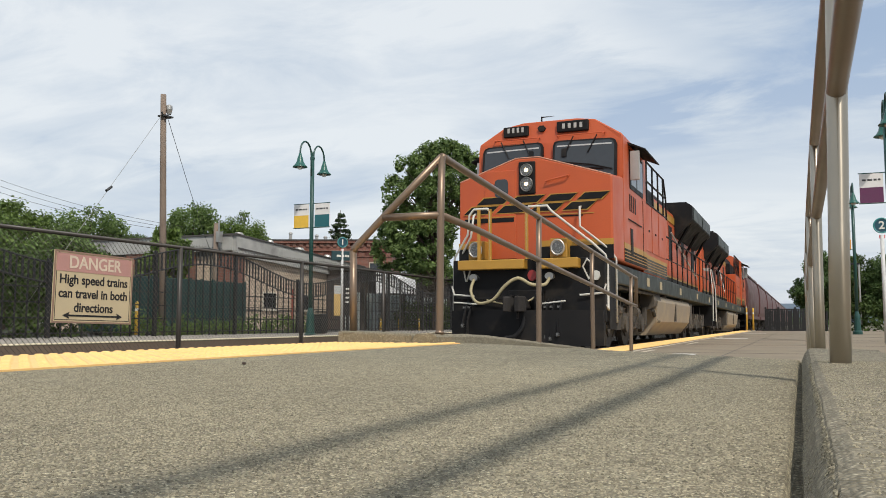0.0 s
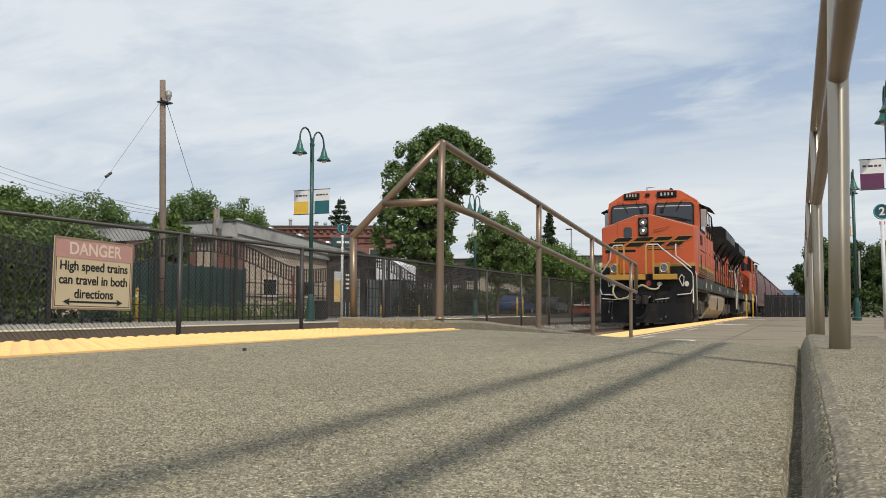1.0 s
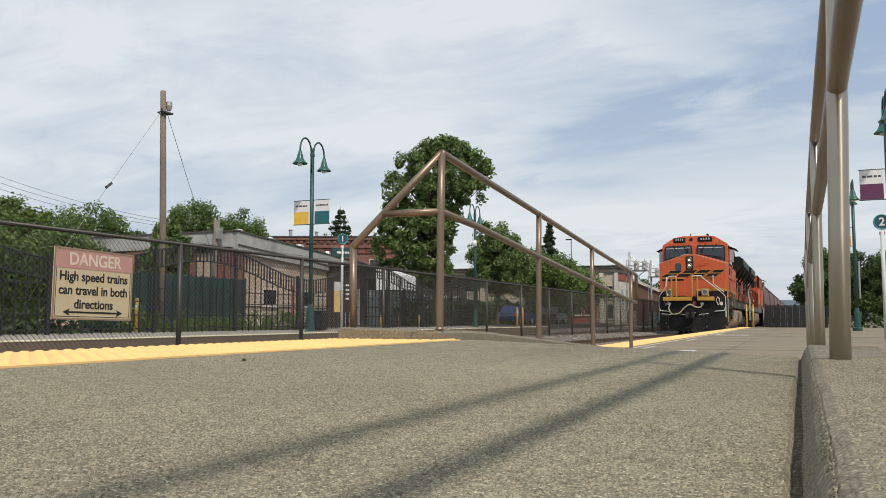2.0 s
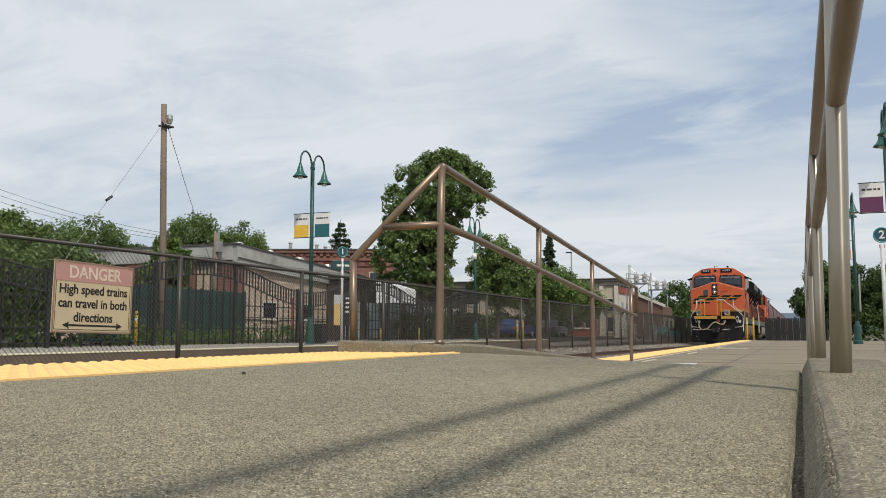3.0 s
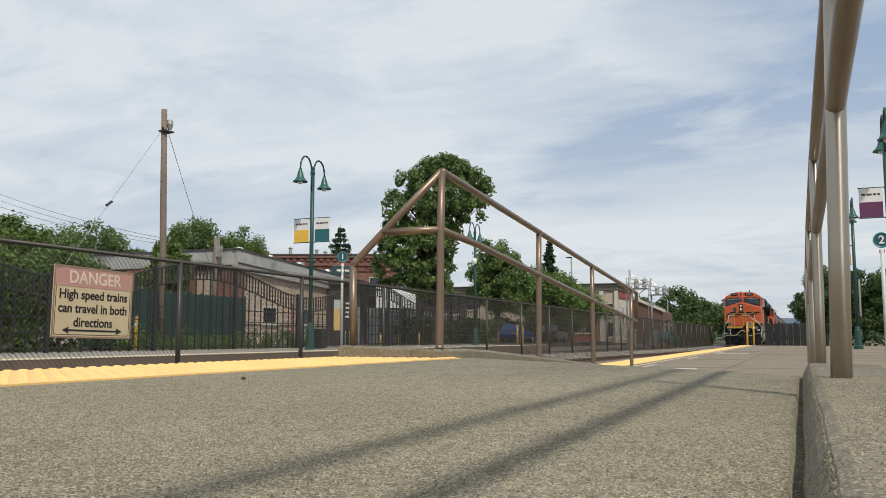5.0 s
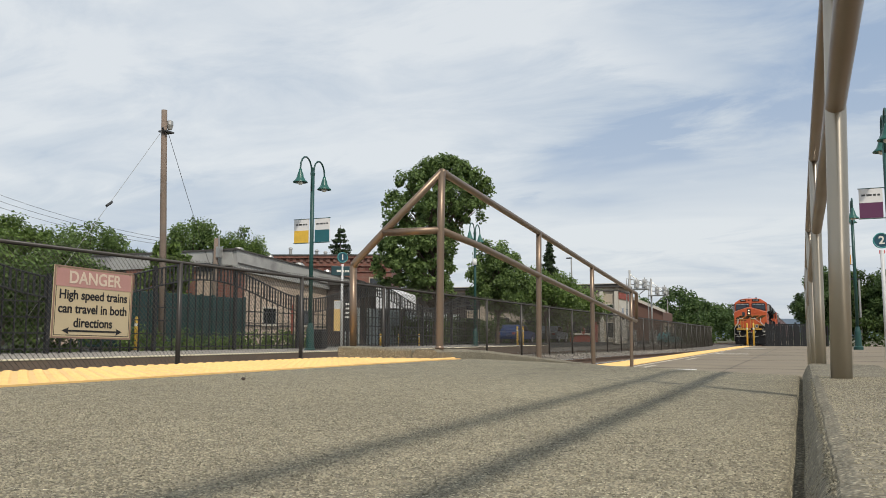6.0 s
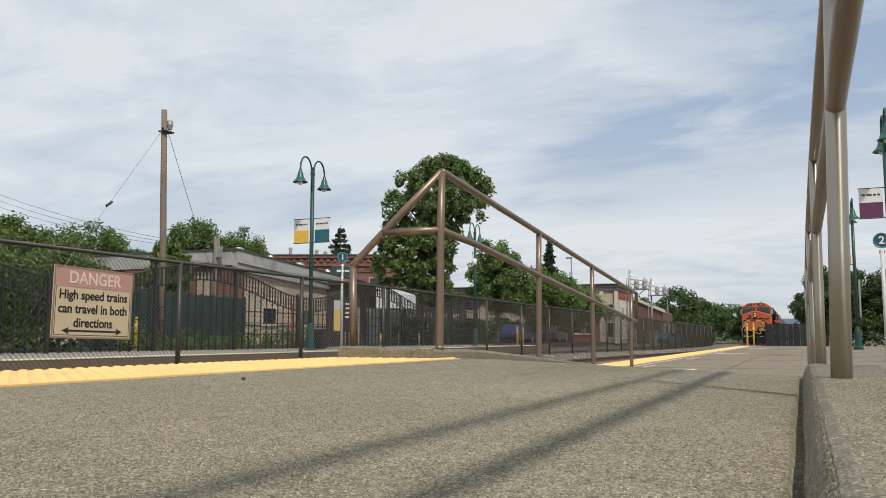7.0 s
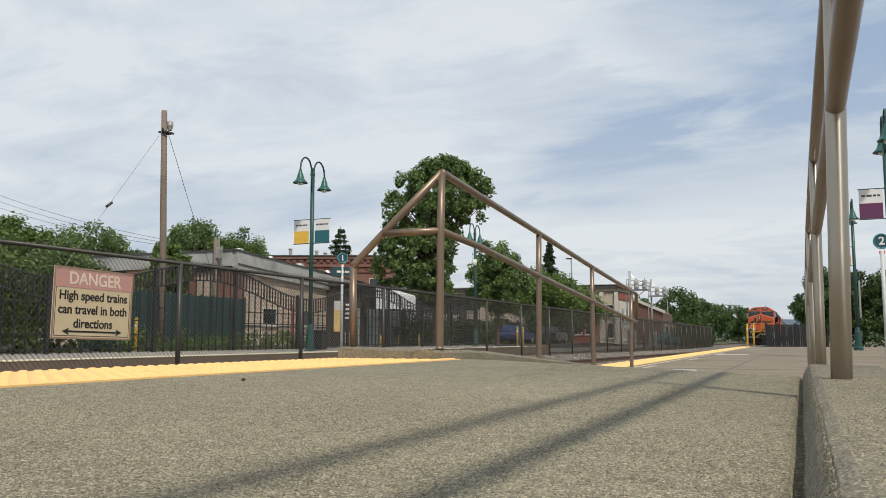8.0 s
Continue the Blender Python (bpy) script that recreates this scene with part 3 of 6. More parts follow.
def build_pebble():
    bm = bmesh.new()
    bmesh.ops.create_icosphere(bm, subdivisions=2, radius=0.0065)
    for v in bm.verts:
        v.co *= 1 + 0.3 * noise.noise(v.co * 120)
        v.co.z *= 0.7
    tagged(part("pebble", bm, mat("pebble_dark", (0.06, 0.04, 0.03), 0.8), m=pose(-1.452, 2.0, zp(-1.45) + 0.004)), "small dark pebble lying on the paving", "pebble")

# ---- background materials ----
def foliage(name, color, spread=0.5):
    ma = bpy.data.materials.new(name)
    ma.use_nodes = True
    nt = ma.node_tree
    N, L = nt.nodes.new, nt.links.new
    b, out = nt.nodes["Principled BSDF"], nt.nodes["Material Output"]
    geo, tc, nz = N("ShaderNodeNewGeometry"), N("ShaderNodeTexCoord"), N("ShaderNodeTexNoise")
    nz.inputs["Scale"].default_value = 0.9
    L(tc.outputs["Object"], nz.inputs["Vector"])
    ad = N("ShaderNodeMath")
    ad.operation = "ADD"
    L(geo.outputs["Random Per Island"], ad.inputs[0])
    L(nz.outputs["Fac"], ad.inputs[1])
    r = N("ShaderNodeValToRGB")
    mr = N("ShaderNodeMapRange")
    mr.inputs["From Min"].default_value, mr.inputs["From Max"].default_value = 0.3, 1.7
    L(ad.outputs[0], mr.inputs["Value"])
    L(mr.outputs[0], r.inputs[0])
    e = r.color_ramp.elements
    e[0].color = (*[c * (1 - spread) for c in color], 1)
    e[1].color = (color[0] * (1 + spread) * 1.15, color[1] * (1 + spread), color[2] * (1 + spread * .5), 1)
    L(r.outputs[0], b.inputs["Base Color"])
    b.inputs["Roughness"].default_value = 0.55
    b.inputs["Specular IOR Level"].default_value = 0.3
    tl, mx = N("ShaderNodeBsdfTranslucent"), N("ShaderNodeMixShader")
    L(r.outputs[0], tl.inputs[0])
    mx.inputs[0].default_value = 0.38
    L(b.outputs[0], mx.inputs[1])
    L(tl.outputs[0], mx.inputs[2])
    L(mx.outputs[0], out.inputs[0])
    MATS[name] = ma
    return ma


LEAF = foliage("leaf_green", (0.125, 0.205, 0.062))
LEAF_DARK = foliage("leaf_dark", (0.082, 0.145, 0.055))
LEAF_MAPLE = foliage("leaf_maple", (0.125, 0.205, 0.075), 0.55)
LEAF_HEDGE = foliage("leaf_hedge", (0.062, 0.108, 0.036), 0.75)
NEEDLE = foliage("needle_green", (0.05, 0.085, 0.045))
BARK = mat("bark", (0.10, 0.075, 0.055), 0.9, var=0.3, scale=6, fine=40, bump=0.02)
POLEWOOD = mat("pole_wood", (0.20, 0.15, 0.115), 0.85, var=0.3, scale=2, fine=30, bump=0.006, tint=(0.20, 0.16, 0.13), tint_scale=3)
LAMPGREEN = mat("lamp_green", (0.014, 0.062, 0.054), 0.4, var=0.15)
WIREDARK = mat("wire_dark", (0.05, 0.05, 0.05), 0.6)
IRON = mat("black_iron", (0.016, 0.016, 0.017), 0.5, var=0.2)
ASPHALT = mat("asphalt", (0.055, 0.054, 0.052), 0.9, var=0.2, scale=2, fine=80)
FARPAVE = mat("far_paving", (0.29, 0.26, 0.22), 0.9, var=0.15, scale=1.2)


def masonry(name, c1, c2, mortar, w, h, bump=0.006):
    ma = bpy.data.materials.new(name)
    ma.use_nodes = True
    nt = ma.node_tree
    N, L = nt.nodes.new, nt.links.new
    b = nt.nodes["Principled BSDF"]
    b.inputs["Roughness"].default_value = 0.9
    tc, sep, cb, add = N("ShaderNodeTexCoord"), N("ShaderNodeSeparateXYZ"), N("ShaderNodeCombineXYZ"), N("ShaderNodeMath")
    L(tc.outputs["Object"], sep.inputs[0])
    add.operation = "ADD"
    L(sep.outputs[0], add.inputs[0])
    L(sep.outputs[1], add.inputs[1])
    L(add.outputs[0], cb.inputs[0])
    L(sep.outputs[2], cb.inputs[1])
    br = N("ShaderNodeTexBrick")
    for k, v in (("Scale", 1.0), ("Mortar Size", 0.012), ("Brick Width", w), ("Row Height", h)):
        br.inputs[k].default_value = v
    br.inputs["Color1"].default_value, br.inputs["Color2"].default_value, br.inputs["Mortar"].default_value = (*c1, 1), (*c2, 1), (*mortar, 1)
    L(cb.outputs[0], br.inputs["Vector"])
    nz, mx = N("ShaderNodeTexNoise"), N("ShaderNodeMixRGB")
    nz.inputs["Scale"].default_value, nz.inputs["Detail"].default_value = 0.7, 8
    L(tc.outputs["Object"], nz.inputs["Vector"])
    mx.blend_type = "OVERLAY"
    mx.inputs[0].default_value = 0.35
    L(br.outputs["Color"], mx.inputs[1])
    L(nz.outputs["Fac"], mx.inputs[2])
    L(mx.outputs[0], b.inputs["Base Color"])
    bp = N("ShaderNodeBump")
    bp.invert = True
    bp.inputs["Distance"].default_value = bump
    L(br.outputs["Fac"], bp.inputs["Height"])
    L(bp.outputs[0], b.inputs["Normal"])
    MATS[name] = ma
    return ma


TANBLOCK = masonry("tan_block", (0.60, 0.475, 0.36), (0.50, 0.395, 0.30), (0.32, 0.265, 0.21), 0.40, 0.20)
REDBRICK = masonry("red_brick", (0.25, 0.085, 0.055), (0.20, 0.065, 0.045), (0.22, 0.17, 0.14), 0.22, 0.075)
STUCCO = mat("stucco_beige", (0.46, 0.39, 0.30), 0.9, var=0.1, scale=1)
STUCCOW = mat("stucco_pale", (0.56, 0.52, 0.44), 0.9, var=0.1, scale=1)
REDWALL = mat("stucco_red", (0.28, 0.07, 0.05), 0.85, var=0.15, scale=1)
METALGREY = mat("metal_cladding", (0.42, 0.415, 0.39), 0.6, var=0.12, scale=1, tint=(0.26, 0.25, 0.24), tint_scale=.8)
ROOFDARK = mat("roof_dark", (0.08, 0.075, 0.07), 0.9, var=0.2, scale=1)
WINDARK = glass("dark_window", (0.025, 0.03, 0.035), 0.08)


def leaf_mesh(name, clumps, per, size, rnd, flat=0.0):
    """Leaves, each a folded pair of triangles, scattered in clumps (x, y, z, r)."""
    vs, fs = [], []
    for cx, cy, cz, cr in clumps:
        for _ in range(per):
            while True:
                p = Vector((rnd.uniform(-1, 1), rnd.uniform(-1, 1), rnd.uniform(-1, 1)))
                if 0.15 < p.length < 1:
                    break
            c = Vector((cx, cy, cz)) + p * cr * (0.6 + 0.4 * rnd.random())
            nrm = (p.normalized() * 0.6 + Vector((rnd.uniform(-1, 1), rnd.uniform(-1, 1), rnd.uniform(-.3, 1.2)))).normalized()
            u = nrm.orthogonal().normalized()
            u.rotate(Matrix.Rotation(rnd.uniform(0, 6.28), 3, nrm))
            w = nrm.cross(u)
            s = size * rnd.uniform(0.6, 1.3)
            k = len(vs)
            vs += [tuple(c - u * s), tuple(c + w * s * .55 + nrm * s * .15), tuple(c + u * s), tuple(c - w * s * .55 + nrm * s * .15)]
            fs += [(k, k + 1, k + 2), (k, k + 2, k + 3)]
    me = bpy.data.meshes.new(name)
    me.from_pydata(vs, [], fs)
    return me


def tree(label, x, y, z0, top, rad, low, seed, leaf=LEAF, n=46, per=110, size=0.16, category="tree", group="", squash=1.0, taper=0.0, lean_x=0.0, lean_y=0.0):
    """A broadleaf tree: tapered trunk, limbs to the clumps, and an uneven leafy crown."""
    rnd = random.Random(seed)
    tr = thing("tree", label, category, group, m=pose(x, y, z0))
    H, L0 = top - z0, low - z0
    cz, rz = (H + L0) / 2, (H - L0) / 2
    clumps = []
    for i in range(n):
        while True:
            p = Vector((rnd.uniform(-1, 1), rnd.uniform(-1, 1), rnd.uniform(-1, 1)))
            if 0.35 < p.length < 1:
                break
        k = 0.82 + 0.22 * noise.noise(p * 1.7 + Vector((seed, 0, 0))) + (0.08 if p.z < 0.3 else -0.05)
        cr = rad * rnd.uniform(0.16, 0.30)
        k *= 1 + taper * p.z
        clumps.append((p.x * rad * k + lean_x * p.z, p.y * rad * k * squash + lean_y * p.z, cz + p.z * rz * 0.88, cr))
    bm = bmesh.new()
    lean = rnd.uniform(-.1, .1)
    tube(bm, [(0, 0, -.1), (lean * .3, 0, L0 * .6), (lean, 0, L0 + .1), (lean * 1.5, 0, cz), (lean, 0, H * .85)], max(.06, H * .022), 8, r2=.03)
    for c in clumps[::3]:
        a = Vector((lean, 0, L0 + (c[2] - L0) * .35 - .2))
        b = Vector(c[:3])
        tube(bm, [a, a.lerp(b, .5) + Vector((0, 0, .15)), b], max(.025, H * .007), 5, r2=.012)
    part("trunk", bm, BARK, tr)
    me = leaf_mesh("crown", clumps, per, size, rnd)
    me.materials.append(leaf)
    ob = new("crown", me)
    ob.parent = tr
    return tr


def maple():
    """A maple whose crown leans out over the platform on one side high up and hangs low on the other."""
    rnd = random.Random(17)
    tr = thing("tree", "maple with a dense dark green crown", "tree", m=pose(-18.85, 43.75, 0))
    across, depth = Vector((.92, .39, 0)), Vector((-.39, .92, 0))
    zs = (2.9, 4.2, 5.2, 6.2, 7.0, 7.7, 8.5, 9.3, 10.0, 10.9)
    lo = (-2.9, -3.8, -3.7, -3.4, -3.3, -3.2, -3.0, -2.6, -1.5, -.1)
    hi = (1.2, 1.2, 1.2, 1.4, 2.0, 3.1, 3.7, 3.2, 2.3, 1.0)
    clumps = []
    for i in range(430):
        z = 2.9 + 7.65 * rnd.random()
        a, b = float(np.interp(z, zs, lo)), float(np.interp(z, zs, hi))
        q, k = rnd.uniform(0, 6.283), rnd.random() ** .4
        c, w = (a + b) / 2, max(.2, (b - a) / 2 - .25)
        p = across * (c + w * k * math.cos(q)) + depth * (.9 * w * k * math.sin(q))
        clumps.append((p.x, p.y, z + rnd.uniform(-.2, .2), rnd.uniform(.26, .55)))
    bm = bmesh.new()
    tube(bm, [(0, 0, -.1), (.05, 0, 1.6), (-.1, .05, 3.4), (.1, .1, 6.0), (.35, .2, 9.2)], .24, 10, r2=.04)
    for c in clumps[::3]:
        b = Vector(c[:3])
        a = Vector((0, .05, max(1.7, c[2] * .72 - .6)))
        tube(bm, [a, a.lerp(b, .5) + Vector((0, 0, .2)), b], .055, 5, r2=.012)
    part("trunk", bm, BARK, tr)
    me = leaf_mesh("crown", clumps, 95, .108, rnd)
    me.materials.append(LEAF_MAPLE)
    ob = new("crown", me)
    ob.parent = tr
    return tr


def conifer(label, x, y, z0, top, rad, seed, sparse=1.0):
    rnd = random.Random(seed)
    tr = thing("conifer", label, "tree", m=pose(x, y, z0))
    H = top - z0
    bm = tube(bmesh.new(), [(0, 0, -.1), (0, 0, H)], H * .02, 8, r2=.02)
    clumps = []
    layers = int(H / 0.75 * sparse)
    for i in range(layers):
        z = H * (0.12 + 0.88 * i / layers)
        r = rad * (1 - (i / layers)) ** .8 + .12
        for k in range(7):
            q = rnd.uniform(0, 6.28)
            rr = r * rnd.uniform(.45, 1.15)
            tube(bm, [(0, 0, z), (rr * math.cos(q), rr * math.sin(q), z - rr * .12)], .03, 4, r2=.01)
            for f in (.35, .65, .95):
                clumps.append((rr * f * math.cos(q), rr * f * math.sin(q), z - rr * f * .12, .16 + r * .14))
    part("trunk", bm, BARK, tr)
    me = leaf_mesh("crown", clumps, 16, .17, rnd)
    me.materials.append(NEEDLE)
    ob = new("crown", me)
    ob.parent = tr
    return tr


def hedge(name, label, x0, x1, y0, y1, z0, z1, seed, leaf=LEAF_DARK, step=0.8, per=70, size=0.11):
    rnd = random.Random(seed)
    clumps = []
    x = x0
    while x <= x1:
        y = y0
        while y <= y1:
            z = z0
            top = z1 * (0.86 + 0.28 * noise.noise((x * .35, y * .35, seed)))
            while z <= top:
                if x > x1 - 2 * step or z > top - 1.3 * step or y < y0 + step:
                    clumps.append((x + rnd.uniform(-.3, .3), y + rnd.uniform(-.3, .3), z + rnd.uniform(-.2, .2), step * rnd.uniform(.6, .95)))
                z += step
            y += step
        x += step
    me = leaf_mesh(name, clumps, per, size, rnd)
    me.materials.append(leaf)
    tagged(new(name, me), label, "hedge", kind="stuff")


# ---- background things ----
def build_far_side():
    slab = thing("far_platform", "opposite station platform with a pale concrete edge", "platform", kind="structure")
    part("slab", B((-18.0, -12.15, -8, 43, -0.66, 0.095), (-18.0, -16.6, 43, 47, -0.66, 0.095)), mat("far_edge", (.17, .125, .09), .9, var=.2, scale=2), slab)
    part("surface", B((-18.0, -12.20, -8, 43, 0.095, 0.10), (-18.0, -16.6, 43, 47, 0.095, 0.10)), FARPAVE, slab)
    part("edge_strip", B((-12.78, -12.14, -8, 43, 0.10, 0.112)), mat("pale_tactile", (.72, .62, .42), .8, var=.1), slab, "pale tactile strip")
    tagged(part("pavement", B((-60, -18.0, -8, 140, -0.66, 0.07)), ASPHALT), "dark asphalt yard behind the far platform", "pavement", kind="structure")
    tagged(part("gravel_shoulder", B((-18.0, -12.6, 43.0, 99.9, -0.8, -0.27)), BALLAST), "strip of ballast gravel past the far platform", "gravel", kind="structure")
    tagged(part("road", B((-200, 200, 100, 110, -0.68, -0.30)), ASPHALT), "street crossing the tracks", "road", kind="structure")
    tagged(part("far_ground", B((-2.4, 60, 54.0, 99, -0.66, -0.25)), LOWPAVE), "gravel ground past the platform end", "ground", kind="structure")


def iron_fence():
    X = -17.0
    fe = thing("iron_fence", "black iron picket fence with a sweeping wavy top", "fence")
    top = lambda y: 2.36 + 0.42 * math.cos(2 * math.pi * (y - 21.6) / 11.2)
    y = 8.0
    ys = []
    while y < 46:
        ys.append(y)
        y += 0.34
    for y in ys:
        part("picket", B((X - .016, X + .016, y - .016, y + .016, 0.10, top(y) + .02)), IRON, fe)
    for y in ys[:-1]:
        part("upper_bar", B((X - .012, X + .012, y + .135, y + .205, top(y + .17) - .48, top(y + .17) - .01)), IRON, fe)
    for off in (0.0, 0.50):
        part("wave_rail", T([(X, y, top(y) - off) for y in ys], r=.026, seg=6), IRON, fe)
    for z in (0.22, 0.60, 0.98, 1.36):
        part("rail", B((X - .016, X + .016, 8, 46, z - .016, z + .016)), IRON, fe)
    for i in range(11):
        y = 7.95 + 3.73 * i
        part("post", B((X - .045, X + .045, y - .045, y + .045, 0.09, top(y) + .10), bev=.008), IRON, fe)


def street_lamp(x, y, banners, dome=0.0):
    la = thing("street_lamp", "dark green twin-arm station lamp with bell shades and banners", "street lamp", "station lamps", m=pose(x, y, 0))
    part("base", lathe(bmesh.new(), ((.19, 0), (.19, .12), (.14, .16), (.12, .75), (.10, .82), (.07, .95)), seg=14), LAMPGREEN, la, smooth=False)
    part("pole", T([(0, 0, .9), (0, 0, 5.75)], r=.065, seg=12), LAMPGREEN, la, smooth=True)
    part("finial", lathe(bmesh.new(), ((.075, 5.72), (.08, 5.8), (.03, 5.86), (.035, 5.95), (.01, 6.0)), seg=10), LAMPGREEN, la)
    for s in (-1, 1):
        arc = [(0, s * .05, 5.2), (0, s * .07, 5.7)] + [(0, s * (.40 - .33 * math.cos(q)), 5.85 + .40 * math.sin(q)) for q in (i * math.pi / 8 for i in range(9))] + [(0, s * .73, 5.72)]
        arm = part("arm", T(arc, r=.028, seg=8), LAMPGREEN, la, smooth=True)
        part("shade", lathe(bmesh.new(), ((.045, 5.80), (.06, 5.72), (.09, 5.64), (.115, 5.53), (.16, 5.45), (.235, 5.38), (.235, 5.36), (.15, 5.40)), 0, s * .73, 18), mat("shade_green", (.02, .105, .085), .35), arm, "bell-shaped shade", True)
        part("bulb", lathe(bmesh.new(), ((.085, 5.42), (.10, 5.35), (.06, 5.30)), 0, s * .73, 10), mat("bulb_glass", (.7, .7, .66), .3), arm)
        ba = banners[0 if s < 0 else 1]
        if ba:
            for z in (3.52, 4.30):
                part("banner_arm", T([(0, 0, z), (s * .68, 0, z)], r=.014, seg=6), LAMPGREEN, la)
            y0, y1 = sorted((s * .11, s * .66))
            pn = part("banner", B((y0, y1, -.008, .008, 3.53, 4.29), bev=.003), mat("banner_white", (.72, .70, .68), .8, var=.05), la)
            part("banner_field", B((y0 + .004, y1 - .004, -.012, .012, 3.535, 3.93)), ba, pn)
            for k, (a, b) in enumerate(((.06, .15), (.18, .30), (.33, .40), (.43, .49))):
                part("writing_bar", B((y0 + a, y0 + b, -.011, .011, 4.10, 4.15)), WIREDARK, pn)
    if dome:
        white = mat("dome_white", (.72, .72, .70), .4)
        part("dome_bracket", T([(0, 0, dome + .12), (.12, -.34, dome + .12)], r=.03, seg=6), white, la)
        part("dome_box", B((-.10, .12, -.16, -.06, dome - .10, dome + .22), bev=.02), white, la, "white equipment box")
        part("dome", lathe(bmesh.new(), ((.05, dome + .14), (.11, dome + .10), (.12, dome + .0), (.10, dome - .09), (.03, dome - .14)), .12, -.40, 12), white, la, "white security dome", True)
    return la


def platform_sign(x, y, digit, turn, name_board=True, drop=0.0):
    sg = thing("platform_sign", "platform number sign with a round blue disc on a grey post", "sign", m=pose(x, y, 0, 0, 0, turn))
    Z = 3.22 - drop
    disc = mat("sign_blue", (0.015, 0.07, 0.10), .4)
    part("post", T([(0, 0, 0), (0, 0, Z - .22)], r=.045, seg=10), mat("post_grey", (.55, .55, .54), .5), sg, smooth=True)
    rd = part("disc", P([(.18 * math.cos(q), Z + .18 * math.sin(q)) for q in (2 * math.pi * j / 28 for j in range(28))], "y", -.03, .02), disc, sg, "round dark blue disc")
    part("ring", T([(.17 * math.cos(q), -.03, Z + .17 * math.sin(q)) for q in (2 * math.pi * j / 24 for j in range(25))], r=.018, seg=6), mat("teal_ring", (.05, .25, .25), .4), rd)
    lettering("lettering", digit, 0.26, LINE, rd, pose(0, -.034, Z, 90), "white numeral", bold=.006)
    part("tab", B((-.06, .06, -.02, .02, Z - .30, Z - .22)), mat("pink_tab", (.6, .15, .15), .5), sg)
    if name_board:
        bd = part("name_board", B((-.38, .34, -.03, .02, 2.60, 2.92), bev=.01), mat("board_teal", (.015, .05, .058), .5), sg)
        for a, b in ((-.20, -.05), (-.02, .06), (.09, .15), (.17, .23)):
            part("writing_bar", B((a, b, -.036, -.03, 2.72, 2.79)), LINE, bd)
        ib = part("info_board", B((-.29, -.07, -.08, -.04, .72, 1.75), bev=.01), mat("board_amber", (.62, .42, .16), .5), sg)
        part("board_head", B((-.29, -.07, -.086, -.08, 1.45, 1.74)), mat("board_pale", (.5, .52, .52), .5), ib)
        kb = part("info_board", B((.07, .29, -.08, -.04, .72, 1.85), bev=.01), IRON, sg)
        for z in (1.6, 1.45, 1.3, 1.15):
            part("writing_bar", B((.11, .23, -.086, -.08, z, z + .06)), LINE, kb)
    return sg


def bollard(x, y, z, h, label):
    bo = thing("bollard", label, "bollard", "yellow bollards", m=pose(x, y, z))
    part("tube", lathe(bmesh.new(), ((.05, 0), (.05, h - .06), (.04, h - .015), (.01, h)), seg=12), mat("bollard_yellow", (.68, .42, .06), .5, var=.12), bo, smooth=True)
    part("foot", lathe(bmesh.new(), ((.13, 0), (.13, .02), (.08, .03)), seg=12), GRIME_, bo)
    part("band", lathe(bmesh.new(), ((.053, h * .72), (.053, h * .80)), seg=12), LINE, bo)


GRIME_ = mat("base_grey", (0.3, 0.28, 0.25), .8)


def utility_pole():
    po = thing("utility_pole", "weathered wooden utility pole with guy wires", "utility pole", m=pose(-19.2, 21.84, 0))
    part("shaft", tube(bmesh.new(), [(.12, .04, -.1), (.055, .015, 3.2), (.0, -.01, 5.6), (-.05, -.036, 8.02)], .118, 14, r2=.092), POLEWOOD, po, smooth=True)
    part("lamp_head", lathe(bmesh.new(), ((.05, 7.70), (.104, 7.66), (.112, 7.54), (.072, 7.38)), .064, .128, 12), STEEL, po)
    part("bracket", B((-.16, .16, -.16, .24, 7.26, 7.31)), WIREDARK, po)
    part("insulator", T([(.08, -.24, 7.38), (.04, -.12, 7.22)], r=.032, seg=6), WIREDARK, po)
    a, b = Vector((0, -.12, 7.34)), Vector((-1.6, -4.5, .07))
    part("guy_wire", T([a, a.lerp(b, .5), b], r=.008, seg=5), STEEL, po)
    m = a.lerp(b, .37)
    part("strain_insulator", T([m + Vector((0, .11, .08)), m - Vector((0, .11, .08))], r=.045, seg=8), WIREDARK, po)
    a, b = Vector((0, .12, 7.30)), Vector((-5.7, 10.2, 3.0))
    part("service_wire", T([a, a.lerp(b, .33) + Vector((0, 0, -.12)), a.lerp(b, .66) + Vector((0, 0, -.12)), b], r=.009, seg=5), WIREDARK, po)
    p2 = thing("utility_pole", "short grey wooden utility pole beside the warehouse", "utility pole", m=pose(-25.0, 32.1, 0))
    part("shaft", tube(bmesh.new(), [(0, 0, -.1), (0, 0, 5.1)], .13, 12, r2=.11), POLEWOOD, p2, smooth=True)
    part("meter", B((.1, .3, -.15, .1, 4.2, 4.7), (.15, .2, -.05, .0, 4.7, 5.2)), STEEL, p2)
    ow = thing("overhead_wires", "thin overhead wires sagging between poles", "cable")
    for k in range(3):
        a, b = Vector((-57.70, 44.18, 12.21 - k * .52)), Vector((-40.85, 48.56, 7.38 - k * .2))
        pts = [a.lerp(b, i / 10) - Vector((0, 0, 0.5 * (1 - (i / 5 - 1) ** 2))) for i in range(11)]
        part("wire", T(pts, r=.013, seg=4), WIREDARK, ow)


